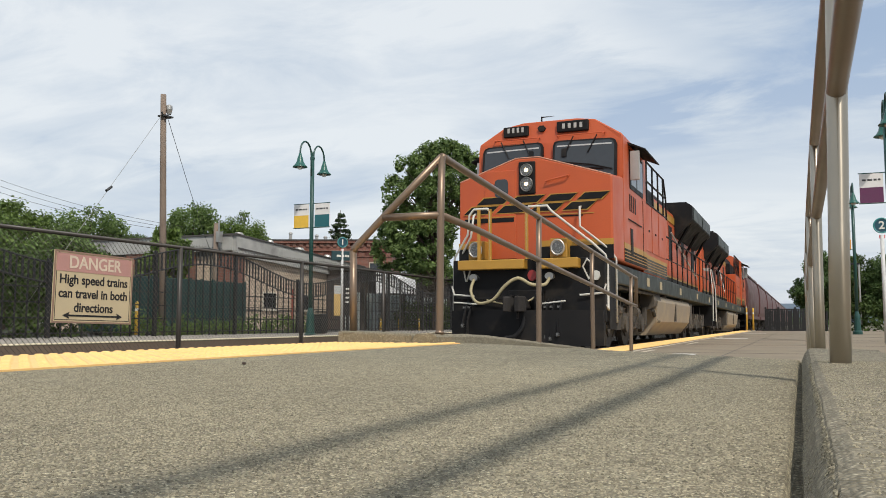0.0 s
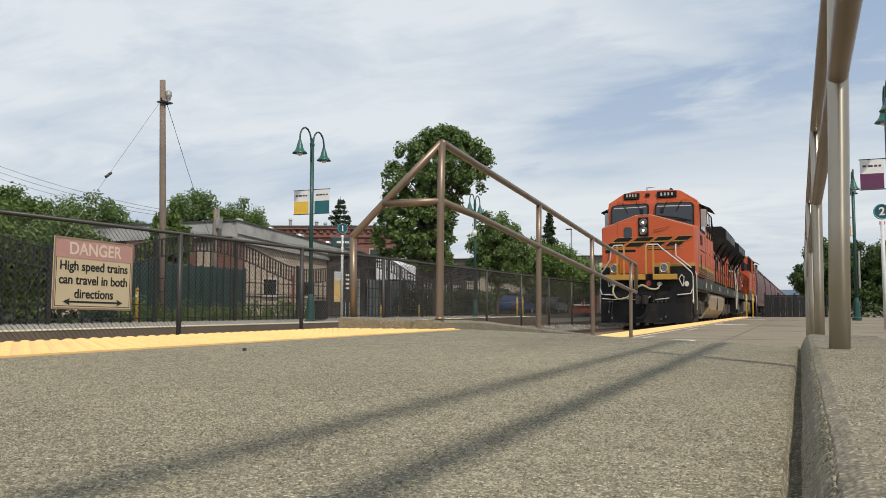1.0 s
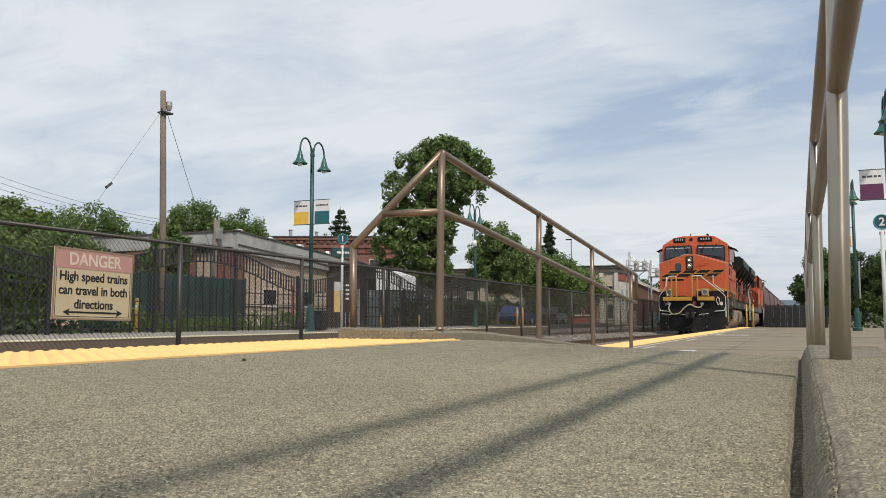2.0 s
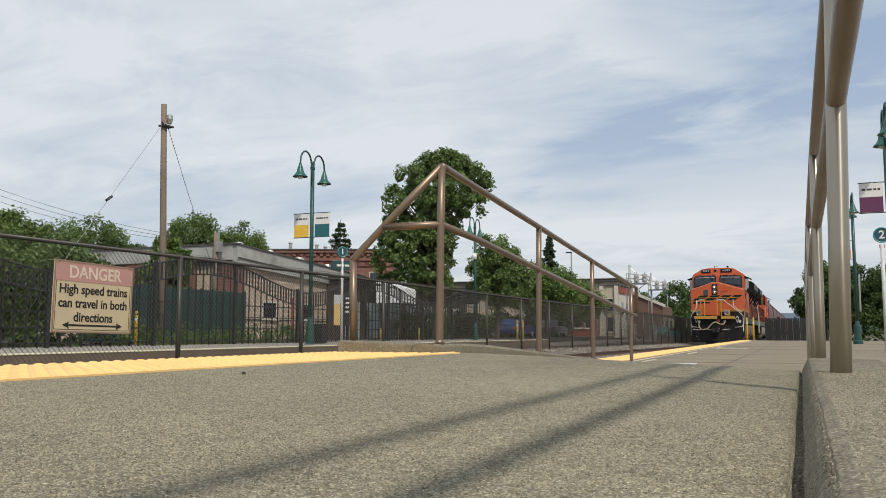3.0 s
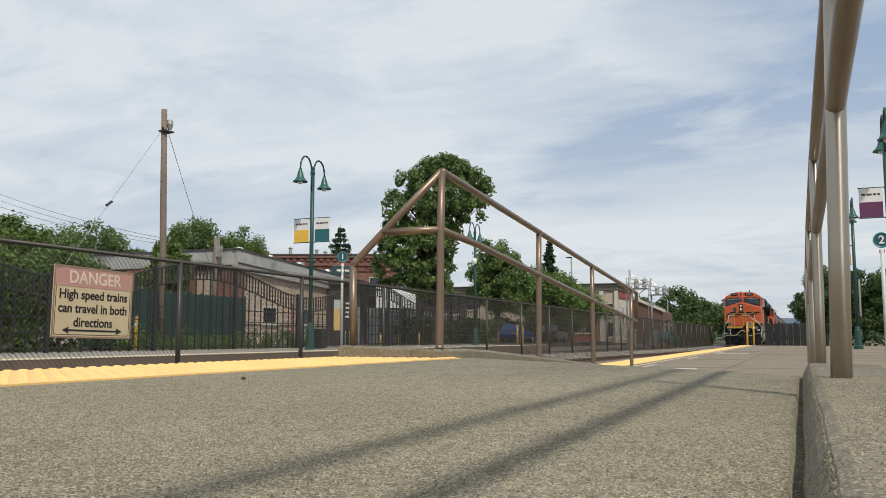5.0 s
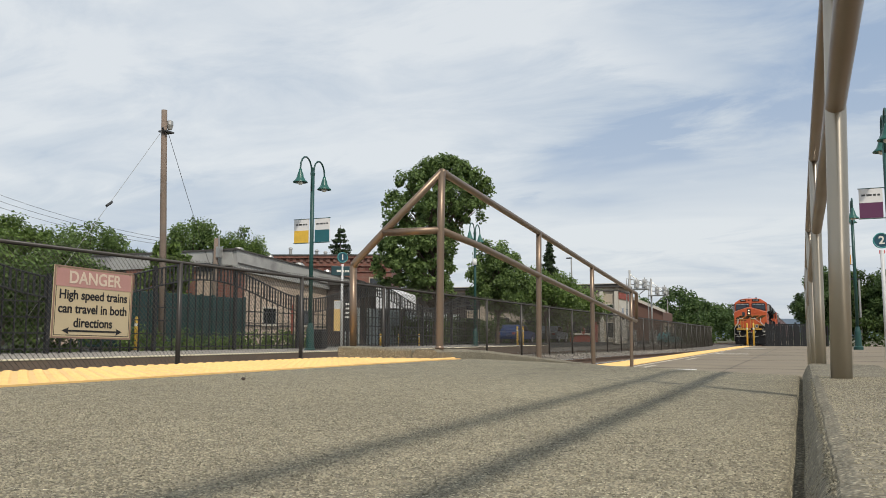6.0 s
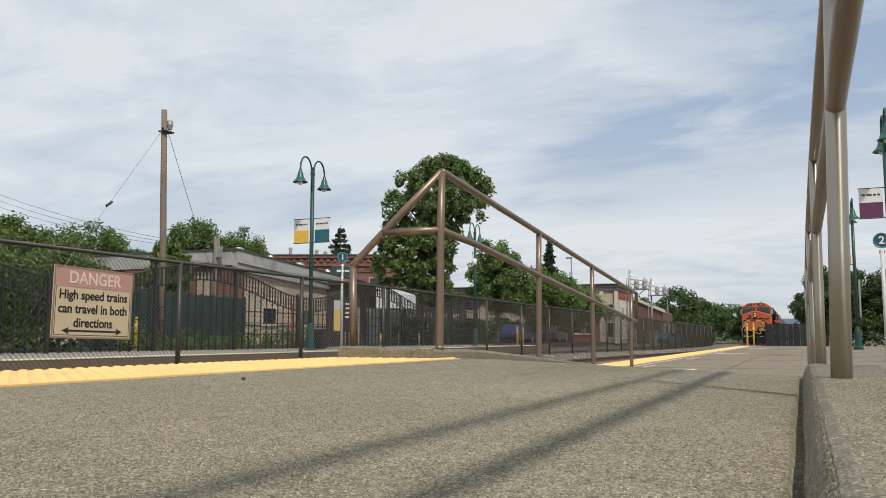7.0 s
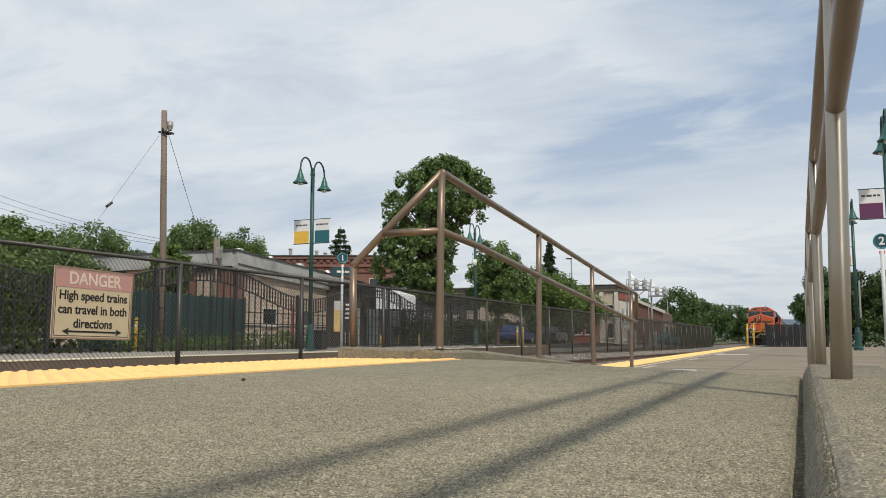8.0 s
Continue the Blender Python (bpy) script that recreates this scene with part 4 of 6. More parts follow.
def window_in(parent, x, y, z, w, h, face="x"):
    """A recessed window with frame, pane and sill on a wall facing +x or -y."""
    if face == "x":
        wi = part("window", B((x - .02, x + .03, y, y + w, z, z + h)), STUCCOW, parent)
        part("pane", B((x + .015, x + .034, y + .07, y + w - .07, z + .07, z + h - .07)), WINDARK, wi)
        part("sill", B((x, x + .12, y - .06, y + w + .06, z - .08, z)), STUCCOW, wi)
    else:
        wi = part("window", B((x, x + w, y - .03, y + .02, z, z + h)), STUCCOW, parent)
        part("pane", B((x + .07, x + w - .07, y - .034, y - .015, z + .07, z + h - .07)), WINDARK, wi)
        part("sill", B((x - .06, x + w + .06, y - .12, y, z - .08, z)), STUCCOW, wi)
    return wi


def buildings():
    # long low warehouse
    w = thing("warehouse", "low tan block warehouse with a grey metal fascia", "building", m=pose(-.22, -.1, -.10))
    part("wall", P(((32.8, -.1), (60, -.1), (60, 3.3), (45, 3.35), (32.8, 3.75)), "x", -36, -24.1), TANBLOCK, w)
    part("fascia", P(((32.6, 3.72), (45.2, 3.05), (45.2, 3.90), (32.6, 4.66)), "x", -24.12, -23.9), METALGREY, w, "pale grey sloping fascia")
    part("gutter_line", P(((32.7, 4.02), (45.0, 3.28), (45.0, 3.33), (32.7, 4.09)), "x", -23.9, -23.86), ROOFDARK, w)
    part("fascia", B((-36.1, -24.12, 32.55, 32.8, 3.95, 4.66)), METALGREY, w, "brown-grey front fascia")
    part("coping", B((-36.2, -23.85, 32.5, 32.85, 4.66, 4.74)), ROOFDARK, w)
    part("coping", P(((32.6, 4.66), (45.2, 3.90), (45.2, 3.96), (32.6, 4.73)), "x", -24.15, -23.85), ROOFDARK, w)
    part("roof", P(((32.8, 3.7), (60, 3.2), (60, 3.4), (32.8, 4.4)), "x", -36, -24.12), ROOFDARK, w)
    for y, s in ((34.5, .22), (37.2, .16), (40, .24), (43, .18)):
        part("roof_vent", lathe(bmesh.new(), ((s, 0), (s, .5), (s * 1.5, .55), (s * .8, .8)), -25.2, y, 10), STEEL, w, m=pose(0, 0, 4.3 - (y - 32.8) * .055))
    part("brick_bay", B((-30.5, -26.4, 32.6, 32.8, -.1, 3.95)), REDBRICK, w, "red brick front bay")
    part("pier", B((-25.0, -24.0, 32.7, 33.4, -.1, 3.9)), REDBRICK, w)
    for y in (35.0, 38.5, 42.0):
        window_in(w, -24.1, y, 1.25, 1.2, .85)
    part("downpipe", T([(-24.05, 37.6, 0), (-24.05, 37.6, 2.3)], r=.05, seg=6), REDWALL, w)
    part("conduit", B((-24.1, -24.06, 33.5, 45, 1.15, 1.22)), ROOFDARK, w)
    # red brick block behind
    b = thing("brick_building", "two-storey red brick commercial building with corbelled cornice", "building", m=pose(-45.13, 62.82, 0, 0, 0, 22.85))
    H, W = 7.86, 12.6
    part("wall", B((0, W, 0, 18, -.1, H - .3)), REDBRICK, b)
    part("cornice", B((-.1, W + .1, -.22, 18.1, H - .3, H - .08), (-.05, W + .05, -.12, .0, H - 1.02, H - .90), (-.05, W + .05, -.10, .0, H - 1.52, H - 1.42)), REDBRICK, b)
    part("coping", B((-.15, W + .15, -.28, 18.2, H - .08, H + .03)), ROOFDARK, b)
    for i in range(21):
        part("dentil", B((.2 + i * .6, .5 + i * .6, -.12, 0, H - .62, H - .3)), REDBRICK, b)
    # darkened brick colour paints the shade of recesses that are not cut in
    for i in range(10):
        part("recess_panel", B((.45 + i * 1.22, 1.15 + i * 1.22, -.03, .0, H - 1.38, H - 1.06)), mat("brick_shadow", (.11, .04, .03), .9, var=.2), b)
    for i in range(5):
        wi = part("window", B((1.0 + i * 2.4, 2.3 + i * 2.4, -.06, .02, H - 4.4, H - 2.0)), STUCCO, b)
        part("pane", B((1.1 + i * 2.4, 2.2 + i * 2.4, -.075, -.055, H - 4.3, H - 2.1)), WINDARK, wi)
    for x, h in ((3.2, .7), (5.6, .5), (6.4, .35)):
        part("roof_vent", lathe(bmesh.new(), ((.15, H), (.15, H + h), (.22, H + h + .05), (.1, H + h + .2)), x, 2.0, 8), STEEL, b)
    # shed with gates behind the first tree
    s = thing("station_shelter", "dark station building with lattice doors", "building")
    cp = thing("canopy", "white fabric canopy on thin posts behind the picket fence", "canopy")
    part("wall", B((-27, -23.4, 41.0, 60, -.1, 3.4)), mat("shelter_dark", (.07, .055, .05), .85, var=.2), s)
    part("roof", B((-27.4, -23.0, 40.8, 60.4, 3.4, 3.6)), ROOFDARK, s)
    cn = bmesh.new()
    prism(cn, ((-19.7, 3.05), (-18.55, 2.70), (-18.55, 2.62), (-19.7, 2.95)), "y", 38.0, 40.3)
    part("fabric", cn, mat("canopy_white", (.80, .80, .80), .7, var=.05), cp)
    part("valance", B((-18.57, -18.53, 38.0, 40.3, 1.95, 2.64), (-19.7, -18.57, 38.0, 38.04, 1.95, 2.8)), mat("canopy_white", (.80, .80, .80)), cp)
    for y in (38.1, 40.2):
        part("canopy_post", T([(-18.35, y, 0), (-18.35, y, 2.6)], r=.04, seg=6), IRON, cp)
    for i in range(7):
        gt = part("lattice_door", B((-23.38, -23.3, 41.4 + i * 2.6, 43.0 + i * 2.6, 0, 2.2)), mat("door_grey", (.42, .46, .44), .5), s)
        for k in range(4):
            part("bar", B((-23.3, -23.27, 41.5 + i * 2.6 + k * .42, 41.53 + i * 2.6 + k * .42, 0.05, 2.15)), IRON, gt)
    # beige commercial block
    c = thing("commercial_building", "beige stucco commercial building with a dark red ground floor", "building")
    part("wall", B((-40, -17.4, 88, 94, -.1, 5.75)), STUCCO, c)
    part("cornice", B((-40.3, -17.1, 87.7, 94.2, 5.75, 6.05), (-40.15, -17.25, 87.85, 94.1, 5.30, 5.42)), ROOFDARK, c)
    part("coping", B((-40.4, -17.0, 87.6, 94.3, 6.05, 6.12)), STUCCOW, c)
    part("red_front", B((-22.6, -19.6, 87.8, 87.99, -.1, 3.6)), REDWALL, c, "dark red lower wall")
    part("red_frieze", B((-17.39, -17.30, 88.2, 93.9, 4.55, 5.2)), REDWALL, c, "faded red band under the cornice")
    part("pale_side", B((-17.39, -17.33, 88.2, 93.9, .2, 4.4)), STUCCOW, c, "pale side wall")
    part("pier", B((-19.3, -18.9, 87.75, 88, -.1, 5.3), (-17.75, -17.38, 87.75, 88, -.1, 5.3)), STUCCOW, c)
    for x in (-38, -34.5, -31, -27.5, -24.4):
        window_in(c, x, 88, 1.0, 1.8, 1.7, "y")
        window_in(c, x, 88, 3.5, 1.6, 1.3, "y")
    for x, w in ((-22.2, 1.0), (-20.9, 1.0)):
        window_in(c, x, 87.8, .9, w, 1.7, "y")
    window_in(c, -18.75, 88, 2.6, .85, 1.4, "y")
    window_in(c, -18.75, 88, .5, .85, 1.6, "y")
    for y in (89.2, 91.6):
        window_in(c, -17.33, y, 2.3, 1.2, 1.4)
    # brown gabled hall past it
    g = thing("gabled_hall", "brown gabled hall with a pale fascia", "building")
    part("wall", P(((-32, -.1), (-18.5, -.1), (-18.5, 4.2), (-25, 7.0), (-32, 4.2)), "y", 126, 136), mat("brown_wall", (.14, .075, .055), .85, var=.15), g)
    part("fascia", P(((-32.4, 4.1), (-25, 7.1), (-18.1, 4.1), (-18.1, 4.5), (-25, 7.5), (-32.4, 4.5)), "y", 125.7, 126.0), STUCCOW, g)
    part("base_wall", B((-18.5, -18.3, 126, 136, -.1, 2.6)), STUCCO, g)
    for i in range(2):
        window_in(g, -18.3, 127.0 + 4.5 * i, .9, 2.5, 1.4)


def container():
    co = thing("waste_container", "dark green steel container behind the picket fence", "container", m=pose(-21.2, 24.6, .07))
    gm = mat("container_green", (.018, .048, .045), .55, var=.2, scale=2)
    part("body", B((-1.2, 1.2, -3.0, 3.0, .12, 1.95), bev=.03), gm, co)
    for i in range(10):
        part("rib", B((1.2, 1.26, -2.95 + i * .64, -2.83 + i * .64, .15, 2.0)), gm, co)
    part("skid", B((-1.1, -.9, -2.6, 2.6, 0, .12), (.9, 1.1, -2.6, 2.6, 0, .12)), IRON, co)
    bn = thing("litter_bin", "small black litter bin beside the lamp post", "bin", m=pose(-14.55, 24.15, .1))
    part("body", B((-.17, .17, -.17, .17, .04, .60), bev=.025), IRON, bn)
    part("lid", B((-.19, .19, -.19, .19, .60, .66), bev=.02), IRON, bn)
    part("foot", B((-.12, .12, -.12, .12, 0, .04)), GRIME_, bn)


def parked_car(x, y, turn, paint, label, z=.07):
    """A small saloon car: body, glazed cabin, lamps and wheels."""
    ca = thing("parked_car", label, "car", "parked cars", m=pose(x, y, z, 0, 0, turn))
    side = [(-2.15, .32), (2.15, .32), (2.2, .62), (2.05, .82), (1.15, .92), (-1.3, .95), (-2.1, .86), (-2.2, .6)]
    part("body", P(side, "y", -.86, .86, bev=.05), paint, ca)
    cab = part("cabin", P([(-1.5, .94), (1.1, .90), (.45, 1.36), (-.9, 1.42)], "y", -.72, .72, bev=.04), paint, ca)
    for s in (-1, 1):
        y0, y1 = sorted((s * .715, s * .735))
        part("side_window", P([(-1.25, .98), (-.3, .97), (-.3, 1.33), (-.85, 1.34)], "y", y0, y1), WINDARK, cab)
        part("side_window", P([(-.22, .97), (.82, .95), (.42, 1.29), (-.22, 1.33)], "y", y0, y1), WINDARK, cab)
        for wx in (-1.35, 1.35):
            y0, y1 = sorted((s * .70, s * .88))
            wh = part("wheel", P([(wx + .31 * math.cos(q), .31 + .31 * math.sin(q)) for q in (2 * math.pi * j / 18 for j in range(18))], "y", y0, y1), IRON, ca)
            y0, y1 = sorted((s * .88, s * .89))
            part("rim", P([(wx + .2 * math.cos(q), .31 + .2 * math.sin(q)) for q in (2 * math.pi * j / 14 for j in range(14))], "y", y0, y1), STEEL, wh)
        part("headlight", B((2.08, 2.19, s * .6 - .15, s * .6 + .15, .62, .76), bev=.02), LENS_, ca)
        part("tail_lamp", B((-2.2, -2.08, s * .62 - .13, s * .62 + .13, .66, .82), bev=.02), REDWALL, ca)
    part("windscreen", P([(.50, 1.34), (1.08, .94), (1.12, .96), (.54, 1.36)], "y", -.64, .64), WINDARK, cab)


LENS_ = mat("car_lens", (0.6, 0.6, 0.58), .2)


def rail_signal(x, y):
    sg = thing("rail_signal", "grey railway signal mast with bracketed signal heads", "railway signal", "railway signals", m=pose(x, y, -.3))
    part("mast", T([(0, 0, 0), (0, 0, 6.6)], r=.09, seg=10), STEEL, sg, smooth=True)
    part("platform", B((-.25, 1.65, -.45, .45, 4.88, 4.98)), STEEL, sg)
    for y in (-.43, .43):
        part("guard_rail", T([(-.2, y, 4.98), (-.2, y, 5.85), (1.62, y, 5.55), (1.62, y, 4.98)], [(-.2, y, 5.4), (1.62, y, 5.25)], [(.7, y, 4.98), (.7, y, 5.7)], r=.03, seg=5), STEEL, sg)
    part("brace", T([(0, 0, 3.9), (1.3, 0, 4.9)], [(0, 0, 6.3), (1.5, 0, 5.0)], r=.035, seg=5), STEEL, sg)
    part("ladder", T([(-.28, -.2, .3), (-.28, -.2, 4.9)], [(-.28, .2, .3), (-.28, .2, 4.9)], *[[(-.28, -.2, .5 + .35 * k), (-.28, .2, .5 + .35 * k)] for k in range(13)], r=.02, seg=4), STEEL, sg)
    for dx in (.65, 1.35):
        hd = part("signal_head", B((dx - .20, dx + .20, -.62, -.47, 5.0, 5.75), bev=.03), mat("signal_grey", (.42, .42, .42), .5), sg)
        part("hood", T([(dx, -.62, 5.55), (dx, -.95, 5.52)], [(dx, -.62, 5.2), (dx, -.95, 5.17)], r=.10, seg=10), METALGREY, hd)
        part("head_post", T([(dx, -.45, 4.9), (dx, -.45, 5.9)], r=.04, seg=6), STEEL, hd)
    part("relay_box", B((-.35, .35, .3, .8, .0, 1.5), bev=.03), STEEL, sg)
    part("foot", B((-.3, .3, -.3, .3, -.1, .35), bev=.02), GRIME_, sg)


def end_of_platform():
    for x in (-2.98, -2.62):
        bollard(x, 53.4, 0, 1.36, "yellow bollard at the end of the platform")
    for x, y in ((-13.4, 41.6), (-13.4, 42.5), (-17.7, 19.2)):
        bollard(x, y, .1, 1.0, "yellow bollard beside the far platform fence")
    for x, y in ((-19.5, 38.2), (-18.6, 38.5), (-17.7, 38.9)):
        bollard(x, y, .07, .62, "short yellow bollard in the yard behind the picket fence")
    fe = thing("iron_fence", "dense black iron fence past the platform end", "fence")
    for i in range(30):
        x = -2.05 + i * .10
        part("picket", B((x - .04, x + .04, 56.97, 57.03, -.25, 1.35)), IRON, fe)
    for i in range(26):
        y = 57.1 + i * .5
        part("picket", B((-2.08, -2.02, y - .12, y + .12, -.25, 1.35)), IRON, fe)
    for i in range(28):
        x = -2.0 + i * .14
        part("picket", B((x - .04, x + .04, 58.97, 59.03, -.25, 1.25)), IRON, fe)
    part("rail", B((-2.1, .95, 56.98, 57.02, 1.28, 1.33), (-2.1, .95, 56.98, 57.02, 0, .05)), IRON, fe)
    for x in (-2.05, -1.3, -.35, .95):
        part("post", B((x - .06, x + .06, 56.94, 57.06, -.25, 1.45)), IRON, fe)
    # thin light masts
    for x, y, h in ((3.6, 62, 4.6), (-19.77, 78.10, 8.23), (-18.8, 133.2, 6.6)):
        ma_ = thing("light_mast", "slim grey light mast", "lamp post", "light masts", m=pose(x, y, -.25))
        part("pole", T([(0, 0, 0), (0, 0, h)], r=.07, seg=8), STEEL, ma_)
        part("head", B((-.5, .05, -.1, .1, h - .05, h + .06), bev=.02), IRON, ma_)


def greenery():
    hedge("hedge", "dense dark green shrubs behind the far platform", -23, -19.4, 8, 20.3, 0, 3.0, 3, LEAF_HEDGE, step=0.75, per=75, size=.10)
    hedge("hedge", "low clipped hedge by the picket fence", -18.2, -17.5, 19, 29, 0, .75, 5, LEAF, step=0.4, per=60, size=.06)
    hedge("hedge", "tall dark hedge closing the yard", -60, -56, 8, 64, 0, 4.2, 21, LEAF_DARK, step=1.6, per=70, size=.3)
    # this shrub row is added as the dark shade below the street trees
    hedge("hedge", "dark shrubs added for the shade under the street trees", -22.4, -21.4, 47, 85, 0, 2.1, 8, LEAF_HEDGE, step=0.7, per=60, size=.11)
    hedge("hedge", "dark dense shrubs under the car park trees", 1.2, 14, 61.6, 63.4, -.25, 2.3, 24, LEAF_HEDGE, step=0.8, per=70, size=.14)
    hedge("hedge", "dark undergrowth beyond the street", -34, -13.6, 150, 152, -.4, 4.6, 25, LEAF_HEDGE, step=1.5, per=70, size=.3)
    hedge("hedge", "dark line of trees across the far end of the tracks", -44, -13.2, 330, 334, -.6, 9.5, 26, LEAF_HEDGE, step=2.6, per=60, size=.55)
    maple()
    tree("young green street tree behind the fence", -18.6, 53.4, 0, 7.2, 2.5, 1.6, 12, LEAF_MAPLE, n=95, per=170, size=.115)
    tree("spreading green street tree behind the fence", -19.0, 66.5, 0, 6.3, 3.6, 1.5, 13, LEAF, n=80, per=160, size=.13)
    tree("spreading green street tree behind the fence", -19.5, 75, 0, 5.6, 4.2, 1.3, 14, LEAF, n=70, per=150, size=.14)
    for i, (x, y, top, r, lf) in enumerate(((-39.2, 38.0, 7.6, 3.6, LEAF_MAPLE), (-40.0, 33.3, 7.4, 2.9, LEAF), (-41.3, 50.3, 9.9, 3.1, LEAF_MAPLE), (-38.0, 51.6, 9.0, 2.8, LEAF), (-37.9, 40.8, 6.2, 2.0, LEAF_DARK),
                                            (-28, 22, 4.0, 2.4, LEAF), (-28, 26.0, 4.1, 2.3, LEAF_MAPLE), (-29, 18, 4.2, 2.5, LEAF))):
        tree("leafy green tree behind the yard", x, y, 0, top, r, 1.0, 30 + i, lf, n=135, per=190, size=.10, group="yard trees")
    tree("slender green tree behind the container", -26, 29.9, 0, 4.9, 1.35, 1.4, 41, LEAF, n=60, per=110, size=.12)
    conifer("dark narrow conifer beyond the roofs", -50, 87.3, 0, 13.8, 4.2, 51, sparse=1.1)
    conifer("tall dark pointed conifer", -35, 124.8, 0, 15.4, 2.9, 52, sparse=1.6)
    for i, (x, y, top, r) in enumerate(((-21, 165, 10.2, 6.0), (-27, 160, 8.0, 5), (-20, 205, 9.5, 6), (-24, 240, 11.5, 8), (-17, 262, 11, 6), (-14.5, 300, 10.5, 6.5), (-32, 280, 13, 9), (-16, 340, 9, 6))):
        tree("broad dark green tree beyond the crossing", x, y, -.6, top, r, .8, 60 + i, LEAF_DARK, n=60, per=80, size=.34, group="distant trees")
    for i, (x, y, top, r) in enumerate(((1.55, 64, 5.5, 2.3), (3.6, 65, 5.3, 2.5), (6.2, 64, 5.4, 2.6), (9.0, 66, 5.6, 2.7), (2.4, 72, 5.6, 2.6), (12, 66, 5.8, 2.8))):
        tree("dense clipped broadleaf tree by the car park", x, y, -.25, top, r, .4, 80 + i, (LEAF_DARK, LEAF_HEDGE)[i % 2], n=120, per=170, size=.10, group="car park trees")
    rnd = random.Random(9)
    clumps = [(rnd.uniform(-260, 320), rnd.uniform(380, 460), rnd.uniform(0, 7), rnd.uniform(2.5, 4.5)) for _ in range(420)]
    clumps = [c if not -12 < c[0] < 3 else (c[0], c[1] + 110, c[2], c[3]) for c in clumps]
    me = leaf_mesh("far_woods", clumps, 26, 1.1, rnd)
    me.materials.append(LEAF_DARK)
    tagged(new("far_woods", me), "distant dark green woods along the horizon", "woods", kind="stuff")
    bm = bmesh.new()
    pts = [(-1800 + 90 * i, 22 + 30 * (0.5 + noise.noise((i * .23, 5, 0))) + 22 * noise.noise((i * .9, 2, 0))) for i in range(41)]
    prism(bm, [(-1800, -5)] + [(x, z) for x, z in pts] + [(1800, -5)], "y", 2600, 2680)
    tagged(part("hills", bm, mat("hill_haze", (.20, .26, .34), 1.0, var=.1, scale=.01, fine=.1)), "blue hazy hills on the horizon", "backdrop", kind="structure")

# ---- the train ----
ORANGE = mat("loco_orange", (0.49, 0.090, 0.024), 0.46, var=0.10, scale=1.5, fine=40, tint=(0.46, 0.085, 0.03), tint_scale=1.4)
BLACKP = mat("loco_black", (0.009, 0.009, 0.010), 0.6, var=0.3, scale=3, spec=0.2, tint=(0.022, 0.019, 0.016), tint_scale=2.5)
GREENP = mat("loco_dark_green", (0.026, 0.033, 0.028), 0.5, var=0.2, scale=3)
LYELLOW = mat("loco_yellow", (0.42, 0.228, 0.035), 0.45, var=0.12, scale=3)
GRIME = mat("underframe_grime", (0.052, 0.045, 0.037), 0.8, var=0.35, scale=5, fine=50, bump=0.003, tint=(0.13, 0.107, 0.08), tint_scale=2.2)
TANK = mat("tank_dusty", (0.27, 0.22, 0.16), 0.7, var=0.2, scale=3, tint=(0.33, 0.26, 0.17), tint_scale=2)
WHITEP = mat("white_rail_paint", (0.56, 0.54, 0.49), 0.5, var=0.12)
PANE = glass("cab_glass", (0.030, 0.036, 0.042), 0.06)
LENS = mat("lamp_lens", (0.16, 0.16, 0.155), 0.25, metal=0.6, var=0.5, scale=25)
LAMPRIM = mat("lamp_rim", (0.15, 0.15, 0.145), 0.4, metal=0.6)
LAMPLIT = mat("lamp_lit", (0.9, 0.85, 0.7), 0.2, emit=(1.0, 0.74, 0.40, 5.0))
RUBBER = mat("hose_rubber", (0.36, 0.31, 0.18), 0.6, var=0.2)
WHEEL = mat("wheel_steel", (0.10, 0.085, 0.07), 0.6, metal=0.4, var=0.25)


def wheelset(parent, y, gauge=0.755):
    ws = part("wheelset", tube(bmesh.new(), [(-.82, y, .53), (.82, y, .53)], 0.09, 10), WHEEL, parent)
    for s in (-1, 1):
        bm = bmesh.new()
        for r, a, b in ((0.56, .66, .695), (0.53, .69, .805), (0.30, .80, .83)):
            prism(bm, [(y + r * math.cos(q), 0.53 + r * math.sin(q)) for q in (2 * math.pi * j / 24 for j in range(24))], "x", s * a, s * b)
        part("wheel", bm, WHEEL, ws)
    return ws


def truck(parent, yc, wheels, lw):
    for y in wheels:
        wheelset(parent, yc + y)
    for s in (-1, 1):
        poly = [(yc - lw, .62), (yc - lw + .25, .86), (yc - .5, .90), (yc + .5, .90), (yc + lw - .25, .86), (yc + lw, .62), (yc + lw - .3, .46), (yc + .6, .40),
                (yc - .6, .40), (yc - lw + .3, .46)]
        fr = part("side_frame", P(poly, "x", s * 0.98, s * 1.14, bev=.02), GRIME, parent)
        for y in wheels:
            bm = bmesh.new()
            prism(bm, [(yc + y + .19 * math.cos(q), .53 + .19 * math.sin(q)) for q in (2 * math.pi * j / 12 for j in range(12))], "x", s * 1.14, s * 1.24)
            prism(bm, [(yc + y - .24, .42), (yc + y + .24, .42), (yc + y + .2, .78), (yc + y - .2, .78)], "x", s * 1.12, s * 1.19)
            part("axle_box", bm, GRIME, fr)
            part("spring", T([(s * 1.17, yc + y + .42, .5), (s * 1.17, yc + y + .42, .95)], r=.10, seg=8), GRIME, fr)


